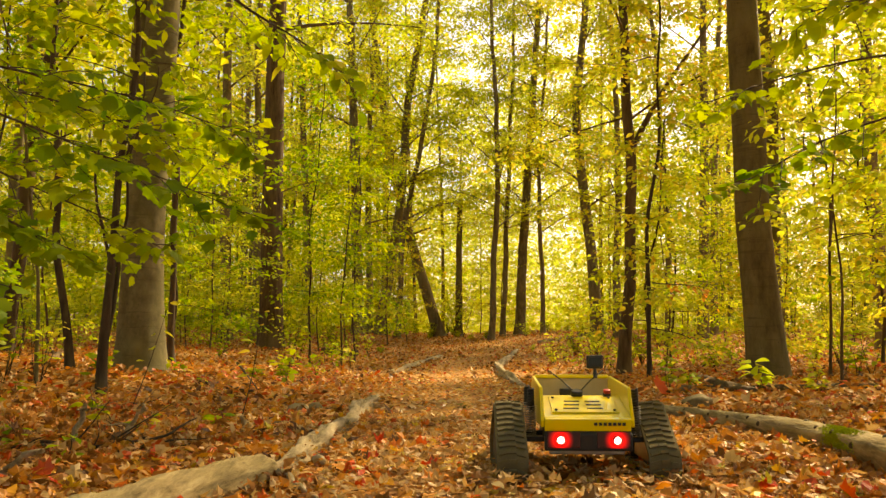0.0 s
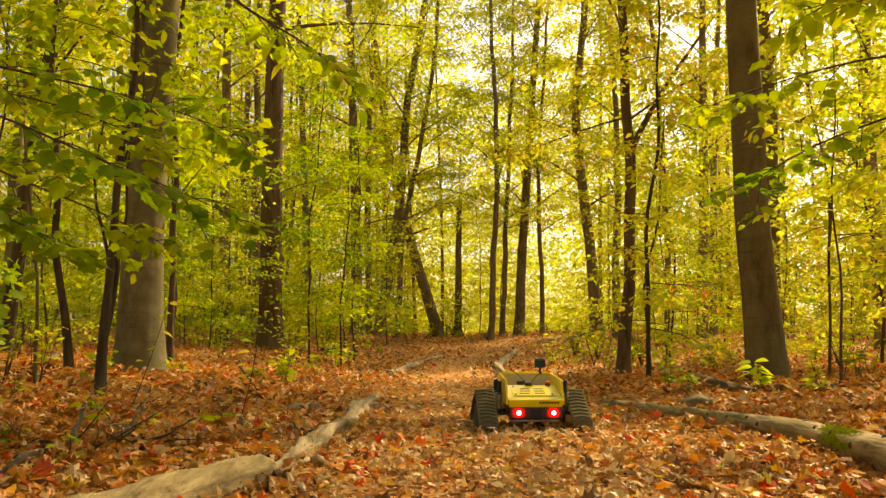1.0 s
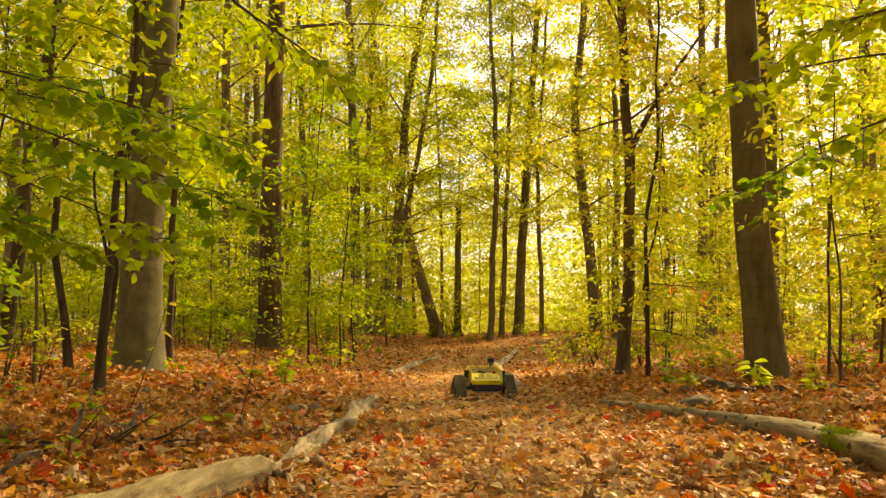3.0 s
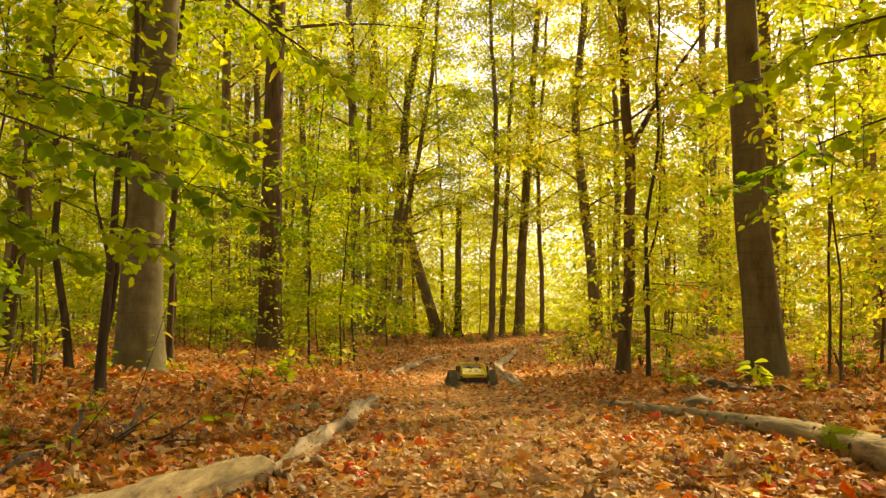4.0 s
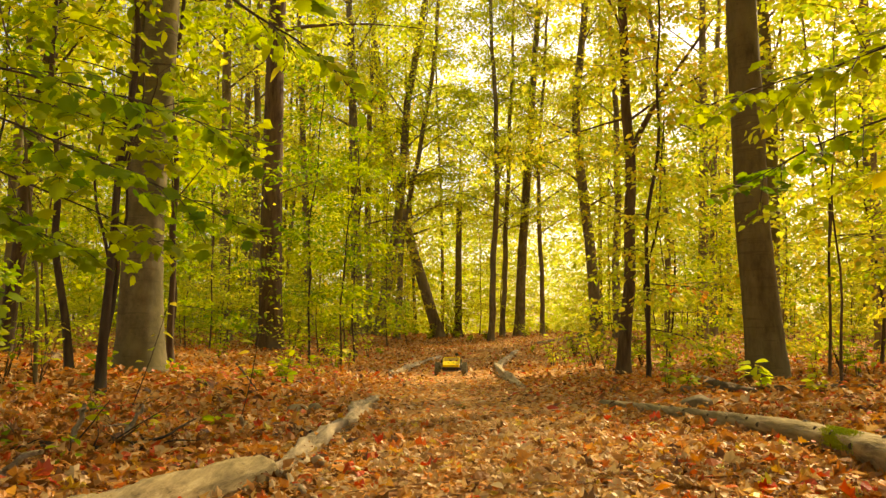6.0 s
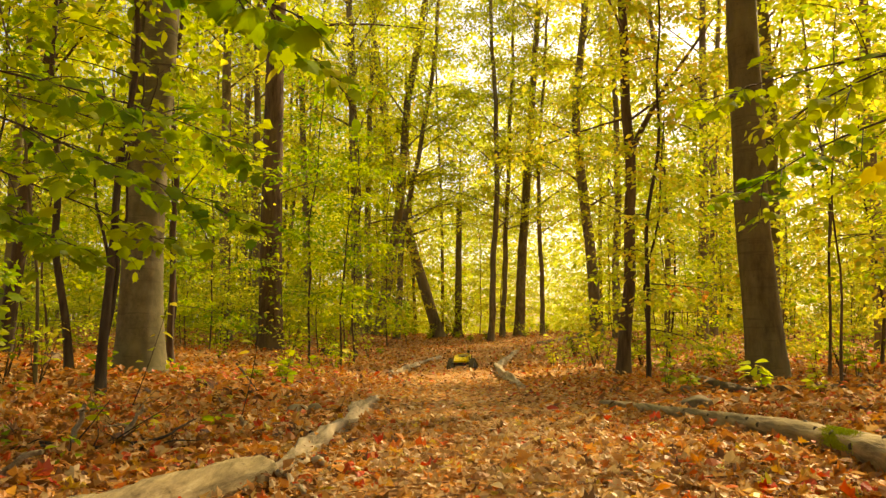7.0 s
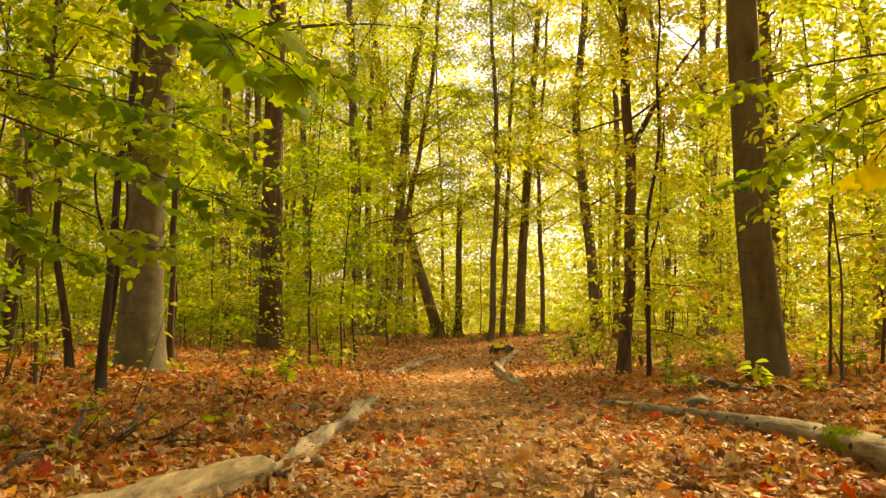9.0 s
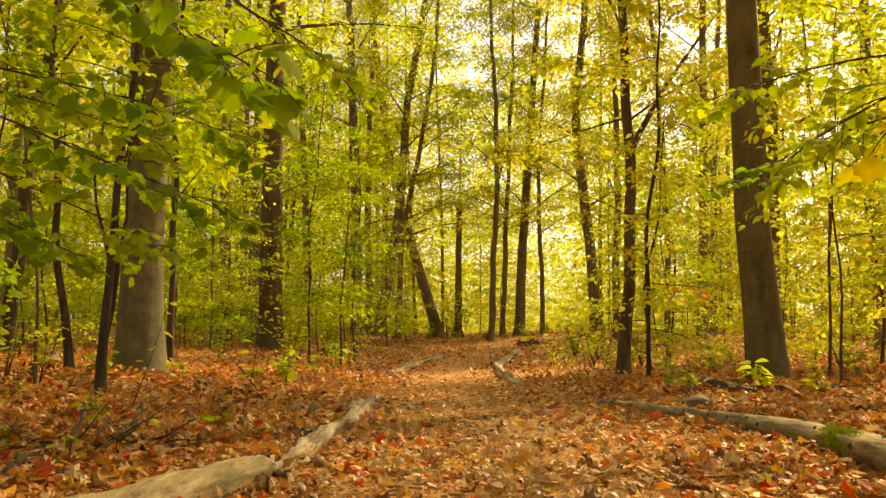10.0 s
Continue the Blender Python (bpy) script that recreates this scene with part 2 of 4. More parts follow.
LEAF_BEECH = (np.array([[x, y, 0.25 * abs(x) - 0.15 * y * y] for x, y in _b]), [np.array([[0, 1, 7], [4, 5, 3]]), np.array([[1, 2, 6, 7], [2, 3, 5, 6]])])


def maple_kind(seed):
    """A maple leaf with its own uneven outline."""
    rng = np.random.RandomState(seed)
    v = LEAF_MAPLE[0].copy()
    k = 1 + rng.randn(len(v)) * 0.11
    v[1:, 0] *= k[1:] * (0.72 + 0.35 * rng.rand())
    v[1:, 1] = 0.42 + (v[1:, 1] - 0.42) * k[1:]
    v[:, 2] += rng.randn(len(v)) * 0.05
    return v, LEAF_MAPLE[1]


def curled(shape, amount, twist):
    """The same leaf, dried: rolled along its rib and bent."""
    v = shape[0].copy()
    v[:, 2] += amount * (v[:, 0] ** 2) * 1.1 + 0.7 * twist * v[:, 0] * (v[:, 1] - 0.4) + amount * 0.4 * (v[:, 1] - 0.5) ** 2
    v[:, 0] *= 1 - 0.25 * abs(amount)
    return v, shape[1]


def unit(v):
    return v / (np.linalg.norm(v, axis=1)[:, None] + 1e-9)


def leaf_arrays(pos, axis, normal, size, shape):
    axis = unit(axis)
    side = unit(np.cross(axis, normal))
    nrm = np.cross(side, axis)
    t, faces = shape
    v = pos[:, None] + size[:, None, None] * (t[None, :, 0:1] * side[:, None] + t[None, :, 1:2] * axis[:, None] + t[None, :, 2:3] * nrm[:, None])
    off = (np.arange(len(pos)) * len(t))[:, None, None]
    return v.reshape(-1, 3), [(f[None] + off).reshape(-1, f.shape[1]) for f in faces]


def leaves_mesh(name, pos, axis, normal, size, shape, material):
    v, f = leaf_arrays(pos, axis, normal, size, shape)
    return mesh_of(name, v, f, material, False)


def spray_leaves(rng, tips, radius, count, size, flat=0.16, tilt=0.5):
    """Leaves in flat, slightly drooping fans round twig ends."""
    tips = np.asarray(tips, float)
    n = len(tips) * count
    c = np.repeat(tips, count, 0)
    r = radius * (0.55 + 0.9 * np.repeat(rng.rand(len(tips)), count))
    rho = np.sqrt(rng.rand(n))
    ang = rng.rand(n) * 6.283
    pos = c + np.stack([np.cos(ang) * rho * r, np.sin(ang) * rho * r, rng.randn(n) * flat * r - 0.3 * rho ** 2 * r], 1)
    axis = np.stack([np.cos(ang) + rng.randn(n) * 0.6, np.sin(ang) + rng.randn(n) * 0.6, -0.35 + rng.randn(n) * 0.35], 1)
    normal = np.stack([rng.randn(n) * tilt, rng.randn(n) * tilt, np.ones(n)], 1)
    return pos, axis, normal, size * (0.6 + 0.8 * rng.rand(n))


# ------------------------------------------------------------------ ground
PROFILE_Y = np.array([-40, 0, 3, 5, 8, 12.5, 15.5, 20, 22.5, 24.5, 27, 29, 31.5, 33, 40, 48, 80, 400])
PROFILE_Z = np.array([0.1, 0, -.01, -.06, -.12, -.19, -.215, -.23, -.165, -.13, -.05, .02, .13, .18, .5, .82, 1.05, 2.0])


def ground_z(x, y):
    x, y = np.asarray(x, float), np.asarray(y, float)
    z = np.interp(y, PROFILE_Y, PROFILE_Z)
    s = x - 0.4
    side = np.clip(np.abs(s) - 0.9, 0, 5)
    return z + side * np.where(s < 0, 0.085, 0.045) * np.clip((y - 2) / 6, 0, 1)


def bumps(x, y):
    return 0.012 * np.sin(2.1 * x + 1.3 * y) * np.sin(1.7 * y - 0.6 * x + 1) + 0.006 * np.sin(5.3 * x + 2) * np.sin(4.7 * y)


def gz(x, y):
    return float(ground_z(x, y))


def build_ground():
    xs = np.concatenate([[-400, -150, -80, -50], np.linspace(-30, -8, 30), np.linspace(-7.8, 8, 110), np.linspace(8.3, 30, 30), [50, 80, 150, 400]])
    ys = np.concatenate([[-60, -30, -15, -8, -4], np.linspace(-2, 12, 120), np.linspace(12.2, 36, 70), np.linspace(37, 80, 30), [110, 160, 250, 400]])
    gx, gy = np.meshgrid(xs, ys)
    g = np.stack([gx, gy, ground_z(gx, gy) + bumps(gx, gy) - 0.012], -1).reshape(-1, 3)
    nx = len(xs)
    i, j = np.meshgrid(np.arange(len(ys) - 1), np.arange(nx - 1), indexing="ij")
    q = np.stack([i * nx + j, i * nx + j + 1, (i + 1) * nx + j + 1, (i + 1) * nx + j], -1).reshape(-1, 4)
    ob = new("ground", mesh_of("ground", g, q, litter))
    return tagged(ob, "forest floor and trail covered with brown and orange fallen leaves", "ground", kind="structure")


ground = build_ground()

# ------------------------------------------------------------------ trees


def trunk_path(bends, height, rng, wobble=0.05, step=0.35):
    zs = np.array([0.0] + [b[1] for b in bends])
    xs = np.array([0.0] + [b[0] for b in bends])
    if zs[-1] < height - 0.5:
        slope = (xs[-1] - xs[-2]) / max(0.3, zs[-1] - zs[-2])
        zs = np.append(zs, height)
        xs = np.append(xs, xs[-1] + 0.6 * slope * (height - zs[-2]))
    z = np.linspace(0, zs[-1], max(8, int(zs[-1] / step)))
    x = np.interp(z, zs, xs)
    for _ in range(2):
        x[1:-1] = 0.25 * x[:-2] + 0.5 * x[1:-1] + 0.25 * x[2:]
    ph = rng.rand(4) * 6.28
    k = wobble * np.minimum(1, z / 1.5)
    y = k * (np.sin(z * 0.5 + ph[0]) + 0.5 * np.sin(z * 1.3 + ph[1])) - k[0]
    x = x + 0.6 * k * (np.sin(z * 1.1 + ph[2]) + 0.5 * np.sin(z * 2.9 + ph[3]) - math.sin(ph[2]) - 0.5 * math.sin(ph[3]))
    return np.stack([x, y, z], 1)


def tree(name, x, y, dia, bends, height, label, bark, leaf, crown_base=0.4, limbs=14, reach=3.0, count=45, leaf_size=0.11, spray=0.8,
         flare=0.5, segs=14, seed=1, group="", snag=False, rise=0.35, extra=(), shape=LEAF_OVAL, taper=0.6, wobble=0.05):
    rng = np.random.RandomState(seed)
    base = empty(name, pose(x, y, gz(x, y) - 0.04))
    path = trunk_path(bends, height, rng, max(wobble, .11) if dia < .12 else (.018 if dia > .4 else wobble), 0.16 if dia > 0.3 else 0.3)
    z = path[:, 2]
    rad = dia / 2 * ((1 - taper * z / max(z[-1], 1)) * 1.0 + flare * np.exp(-z / (0.45 if dia > .4 else .28)))
    pile = Pile()
    pile.tube(path, rad, segs, 0.02 if dia > 0.15 else 0.04, seed)
    for (z0, dx, dz, r0) in extra:          # single bare boughs: start height, sideways and upward run, thickness
        p0 = np.array([np.interp(z0, z, path[:, 0]), np.interp(z0, z, path[:, 1]), z0])
        s = np.linspace(0, 1, 10)[:, None]
        pile.tube(p0 + s * np.array([dx, 0.25, 0]) + (s ** 0.85) * np.array([0, 0, dz]) + np.sin(s * 9) * 0.04, r0 * (1 - 0.65 * s[:, 0]), 7, 0.04, seed)
    tips = []
    if not snag:
        for i in range(limbs):
            f = (i + rng.rand()) / limbs
            z0 = height * (crown_base + (0.97 - crown_base) * f)
            p0 = np.array([np.interp(z0, z, path[:, 0]), np.interp(z0, z, path[:, 1]), z0])
            az = i * 2.4 + rng.randn() * 0.5
            length = reach * (1 - 0.6 * f) * (0.6 + 0.7 * rng.rand())
            dirn = np.array([math.cos(az), math.sin(az), rise + 0.5 * f + rng.randn() * 0.15])
            s = np.linspace(0, 1, 6)[:, None]
            side = np.array([-math.sin(az), math.cos(az), 0]) * rng.randn() * 0.25
            lp = p0 + s * length * dirn + s ** 2 * length * (side - np.array([0, 0, 0.25]))
            r0 = max(0.006, np.interp(z0, z, rad) * 0.28)
            pile.tube(lp, r0 * (1 - 0.85 * s[:, 0]), 5, 0.0, 0, False)
            for k in range(3 + int(length / 1.1)):
                u = 0.3 + 0.7 * rng.rand()
                q = np.array([np.interp(u, s[:, 0], lp[:, c]) for c in range(3)])
                out = np.array([rng.randn(), rng.randn(), 0.15 * rng.randn()]) * length * 0.22 * (1.1 - 0.4 * u)
                w = np.linspace(0, 1, 3)[:, None]
                pile.tube(q + w * out - w ** 2 * np.array([0, 0, 0.05]), np.maximum(0.003, r0 * 0.3 * (1 - 0.8 * w[:, 0])), 3, 0.0, 0, False)
                tips += [q + out, q + 0.45 * out]
            tips.append(lp[-1])
    child("trunk", pile.mesh("trunk", bark), base)
    if tips:
        pos, ax, nr, sz = spray_leaves(rng, tips, spray, count, leaf_size)
        child("crown", leaves_mesh("crown", pos, ax, nr, sz, shape, leaf), base)
    return tagged(base, label, "tree", group)


TALL = "forest trees"
beech = tree("beech_tree", -3.60, 9.22, 0.49, [(-.03, 1.4), (0.03, 2.7), (0.1, 4.65)], 21, "thick smooth grey beech trunk beside the trail", bark_grey, leaf_canopy,
     0.38, 16, 4.5, 40, 0.12, 0.9, 0.42, 28, 3, TALL, taper=0.9)


def second_stem():
    """A darker stem that leaves the beech low down and climbs close beside it."""
    z = np.linspace(.9, 13, 60)
    x = -.06 - .1 * np.clip((z - 1.0) / 1.6, 0, 1) + .012 * np.sin(z * 1.3) - .004 * (z - 2.6)
    pile = Pile()
    pile.tube(np.stack([x, -.05 + .02 * np.sin(z * .9), z], 1), .11 - .005 * z, 14, .03, 4)
    child("side_stem", pile.mesh("side_stem", bark_tan), beech, "darker stem grown together with the trunk")


second_stem()
tree("maple_tree", -5.13, 22.94, 0.70, [(-0.07, 5.43), (-0.04, 10.84)], 25, "tall dark brown maple trunk with rough bark", bark_brown, leaf_canopy,
     0.38, 20, 5.5, 60, 0.13, 0.9, 0.35, 24, 5, TALL)
tree("maple_tree", 4.24, 10.16, 0.46, [(-0.09, 2.6), (-0.13, 5.22)], 22, "straight tan brown maple trunk beside the fallen log", bark_tan, leaf_gold,
     0.45, 14, 4.0, 16, 0.11, 0.9, 0.35, 26, 7, TALL, taper=0.5)


def more_trees():
    rows = [
        # x, y, thickness, bends, height, bark, leaf, crown base, rough label
        (-4.03, 11.5, .10, [(-.14, 1.25), (-.14, 2.98), (-.1, 5.69)], 9, bark_dark, leaf_under, .45, "slender dark young tree behind the beech"),
        (-7.34, 30.06, .36, [(-.15, 6.77), (-.26, 13.85)], 21, bark_grey, leaf_canopy, .4, "slim grey trunk behind the dark maple"),
        (6.88, 15.9, .30, [(.05, 4.07), (.05, 7.82)], 19, bark_tan, leaf_gold, .4, "slim tan trunk behind the large maple"),
        (-7.94, 14.0, .27, [(.2, 3.2), (.62, 6.5)], 20, bark_dark, leaf_canopy, .4, "dark leaning trunk in the wood"),
        (-8.75, 15.3, .23, [(.05, 3.4), (.2, 7.1)], 20, bark_grey, leaf_canopy, .42, "grey straight trunk in the wood"),
        (-4.15, 8.62, .085, [(-.13, 2.08), (-.41, 4.31)], 8, bark_dark, leaf_under, .5, "thin dark young tree by the beech"),
        (-3.33, 39.26, .56, [(1.02, 6.22), (1.43, 12.25), (2.36, 17.86)], 23, bark_brown, leaf_canopy, .35, "leaning dark brown trunk by the trail"),
        (-.2, 43.0, .64, [(-1.37, 4.4), (-2.85, 9.96), (-4.1, 19.4)], 23, bark_grey, leaf_canopy, .38, "strongly leaning grey trunk across the trail's end"),
        (4.15, 42.3, .57, [(.28, 5.12), (.85, 12.54), (1.36, 19.24)], 24, bark_brown, leaf_gold, .4, "slightly leaning brown trunk at the trail's bend"),
        (2.34, 38, .33, [(.41, 9.07), (.12, 17.15)], 21, bark_brown, leaf_canopy, .4, "straight slim brown trunk in the wood"),
        (3.2, 42, .3, [(.4, 8.96), (.72, 15.5)], 21, bark_brown, leaf_gold, .4, "straight slim brown trunk in the wood"),
        (7.37, 37.0, .59, [(-.21, 4.03), (-.78, 9.65), (-.8, 11.67), (-.18, 16.96)], 22, bark_brown, leaf_gold, .45, "brown trunk with a crook at mid height"),
        (8.27, 28.46, .25, [(.1, 4.09), (-.06, 8.87), (-.25, 13.38)], 18, bark_brown, leaf_gold, .3, "slim brown trunk in the wood"),
        (11.41, 34, .5, [(.35, 7.25), (.61, 15.26)], 22, bark_grey, leaf_gold, .4, "straight grey trunk in the wood"),
        (13.98, 40, .44, [(.37, 8.42), (1.06, 17.85)], 22, bark_grey, leaf_gold, .4, "straight grey trunk in the wood"),
        (15.04, 26.34, .53, [(-.09, 6.27), (.06, 12.48)], 21, bark_brown, leaf_gold, .4, "dark brown trunk in the wood"),
        (-7.92, 28.08, .45, [(-.21, 6.4), (-.3, 13.02)], 21, bark_grey, leaf_canopy, .4, "straight grey trunk in the wood"),
        (-9.89, 38, .39, [(-.03, 7.82), (-.18, 16.77)], 21, bark_brown, leaf_gold, .4, "straight brown trunk in the wood"),
        (-6.9, 40, .43, [(-.48, 8.3), (-.99, 17.7)], 23, bark_brown, leaf_gold, .4, "straight brown trunk in the wood"),
        (-4.23, 38, .58, [(-.23, 8.2), (-.63, 17.1)], 24, bark_grey, leaf_gold, .45, "straight grey trunk in the wood"),
        (-3.86, 40, .38, [(-.16, 8.36), (.1, 17.79)], 22, bark_grey, leaf_canopy, .4, "straight grey trunk in the wood"),
        (-2.28, 38, .32, [(.14, 4.64), (1.59, 12.51), (2.02, 17.05)], 21, bark_brown, leaf_canopy, .4, "bent brown trunk in the wood"),
        (5.41, 42, .27, [(-.18, 8.86), (.55, 18.76)], 22, bark_brown, leaf_gold, .4, "straight brown trunk in the wood"),
        (8.1, 36, .4, [(.3, 9.4), (.1, 16.5)], 20, bark_tan, leaf_canopy, .4, "slim tan trunk in the wood"),
    ]
    for i, (x, y, dia, bends, height, bark, leaf, cb, label) in enumerate(rows):
        # distant trunks get the bark with haze in its colour
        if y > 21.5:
            bark = bark_hazy
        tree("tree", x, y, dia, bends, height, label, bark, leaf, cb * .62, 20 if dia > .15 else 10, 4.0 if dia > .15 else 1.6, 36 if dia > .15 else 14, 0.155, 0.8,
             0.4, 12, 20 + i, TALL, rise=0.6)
    tree("tree", 3.17, 13.66, .23, [(.11, 2.16), (.24, 4.23), (.14, 6.92)], 14, "dark brown trunk with one bare slanting bough", bark_brown, leaf_gold, .3, 20,
         3.2, 44, 0.1, 0.65, 0.4, 12, 61, TALL, extra=((4.05, 1.5, 2.4, 0.06),))
    tree("snag", 0.84, 44, .42, [(.08, 7.7)], 7.7, "broken dead trunk standing without a crown", bark_hazy, leaf_canopy, snag=True, seed=62, taper=0.25)


more_trees()


def saplings():
    rng = np.random.RandomState(77)
    kinds = []
    names = ["young tree with thin dark stem and tiers of %s leaves" % c for c in ("green", "yellow-green", "golden yellow")]
    for i in range(12):
        hgt = 2.0 + 0.85 * (i // 3) * 2.1 + 0.4 * (i % 3)
        leaf = (leaf_under, leaf_canopy, leaf_gold)[i % 3]
        kinds.append(tree("sapling", 0, -200 - 3 * i, 0.012 + 0.0065 * hgt, [(0.12 * (i % 3 - 1), hgt * 0.5)], hgt, names[i % 3], bark_brown, leaf,
                          0.1, 10 + int(1.3 * hgt), 0.7 + 0.19 * hgt, 16, 0.1, 0.38, 0.2, 6, 90 + i, "saplings under the trees", rise=0.2, wobble=0.1))
    spots = []
    tries = 0
    while len(spots) < 100 and tries < 9000:
        tries += 1
        y = 14.5 + 33 * rng.rand() ** 0.75
        x = (rng.rand() * 2 - 1) * (0.62 * y + 1.5)
        clear = 2.7 + 0.05 * y if y < 34 else 0.0
        if y < 22 and x < -0.42 * y and rng.rand() < 0.5:
            continue
        if abs(x - 0.4 - max(0, y - 20) * 0.2) < clear or any((x - a) ** 2 + (y - b) ** 2 < 1.1 for a, b in spots):
            continue
        if y > 28 and -0.02 < x / y < 0.26 and rng.rand() < 0.45:
            continue
        if y < 23 and abs(x / y + 0.224) < 0.03:
            continue
        spots.append((x, y))
    for n, (x, y) in enumerate(spots):
        size = int(rng.rand() * 2) if y < 17 else int(rng.rand() * 4)
        hue = int(rng.rand() < 0.55) if x < -0.1 * y else 1 + int(rng.rand() < 0.55)
        k = size * 3 + hue
        turn = rng.rand() * 360
        m = pose(x, y, gz(x, y) - 0.02, 0, 0, turn)
        if kinds[k].matrix_world.translation.y < -100:
            kinds[k].matrix_world = m
        else:
            copy_thing(kinds[k], m)
    for i, ob in enumerate(kinds):
        if ob.matrix_world.translation.y < -100:
            ob.matrix_world = pose(-15 + 2.5 * i, 38, gz(-15 + 2.5 * i, 38) - 0.02)


saplings()


def far_woods():
    rng = np.random.RandomState(5)
    pile = Pile()
    tips_a, tips_b, tips_c, tips_d, tips_e = [], [], [], [], []
    for i in range(150):
        y = 44 + 45 * rng.rand()
        x = (rng.rand() * 2 - 1) * (0.66 * y + 4)
        if -0.02 < x / y < 0.26 and rng.rand() < 0.75:
            continue          # a lighter part of the wood beyond the bend
        z = gz(x, y)
        hgt = 20 + 9 * rng.rand()
        r = 0.07 + 0.13 * rng.rand()
        s = np.linspace(0, 1, 8)[:, None]
        lean = rng.randn() * 0.9
        pile.tube(np.array([x, y, z]) + s * np.array([lean, 0, hgt]) + np.sin(s * 5 + i) * 0.12, r * (1 - 0.7 * s[:, 0]), 6, 0, 0, False)
        n = 90
        f = rng.rand(n) ** 0.85
        rr = (1.2 + 2.2 * rng.rand(n)) * np.sqrt(rng.rand(n)) + 0.3
        a = rng.rand(n) * 6.283
        t = np.stack([x + lean * f + rr * np.cos(a), y + rr * np.sin(a), z + 0.6 + f * (hgt - 1)], 1)
        (tips_a if rng.rand() < 0.5 else tips_b).append(t)
    for i in range(2600):      # low bushes in the opening, sunlight put into their leaf colour
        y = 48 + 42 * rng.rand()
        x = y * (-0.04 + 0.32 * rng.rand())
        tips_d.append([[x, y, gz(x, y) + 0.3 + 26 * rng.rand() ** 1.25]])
    for i in range(2600):
        y = 90 + 50 * rng.rand()
        x = (rng.rand() * 2 - 1) * 0.7 * y
        tips_c.append([[x, y, gz(x, y) + 42 * rng.rand() ** 1.2]])
    for i in range(4200):      # undergrowth at the foot of the far wood
        y = 46 + 30 * rng.rand()
        x = (rng.rand() * 2 - 1) * .66 * y
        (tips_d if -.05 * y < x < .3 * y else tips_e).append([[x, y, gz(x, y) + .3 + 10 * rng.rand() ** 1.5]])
    tagged(new("far_trunks", pile.mesh("far_trunks", bark_hazy)), "many slim trunks of the far wood", "trees", kind="stuff")
    for tips, leaf, rad, count, size in ((tips_a, leaf_canopy, 0.9, 20, 0.29), (tips_b, leaf_gold, 0.9, 20, 0.29), (tips_c, leaf_gold, 1.6, 18, 0.68), (tips_d, leaf_sunlit, 1.0, 13, 0.27), (tips_e, leaf_under, 1.0, 13, 0.27)):
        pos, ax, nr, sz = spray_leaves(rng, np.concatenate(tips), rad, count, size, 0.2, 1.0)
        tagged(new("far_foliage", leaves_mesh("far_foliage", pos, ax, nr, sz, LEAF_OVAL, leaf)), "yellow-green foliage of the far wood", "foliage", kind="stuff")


far_woods()


def shade_trees():
    """The wood goes on beside and behind the camera: unseen trees added to block skylight."""
    rng = np.random.RandomState(19)
    kinds = [tree("tree", -9 - 2 * i, -6 - 3 * i, .4, [(.2, 6), (.1, 12)], 21 + i, "unseen tall tree whose broad yellow-green crown blocks skylight", bark_brown, (leaf_canopy, leaf_gold, leaf_under)[i],
                  .3, 16, 4.5, 9, .36, 1.1, .4, 6, 400 + i, "trees of the wood around") for i in range(3)]
    done = 0
    while done < 40:
        x, y = rng.rand() * 44 - 22, rng.rand() * 34 - 18
        if abs(x) < .64 * y + 3.5 or math.hypot(x, y) < 3.5:
            continue
        copy_thing(kinds[done % 3], pose(x, y, gz(x, y) - .04, 0, 0, rng.rand() * 360))
        done += 1


shade_trees()


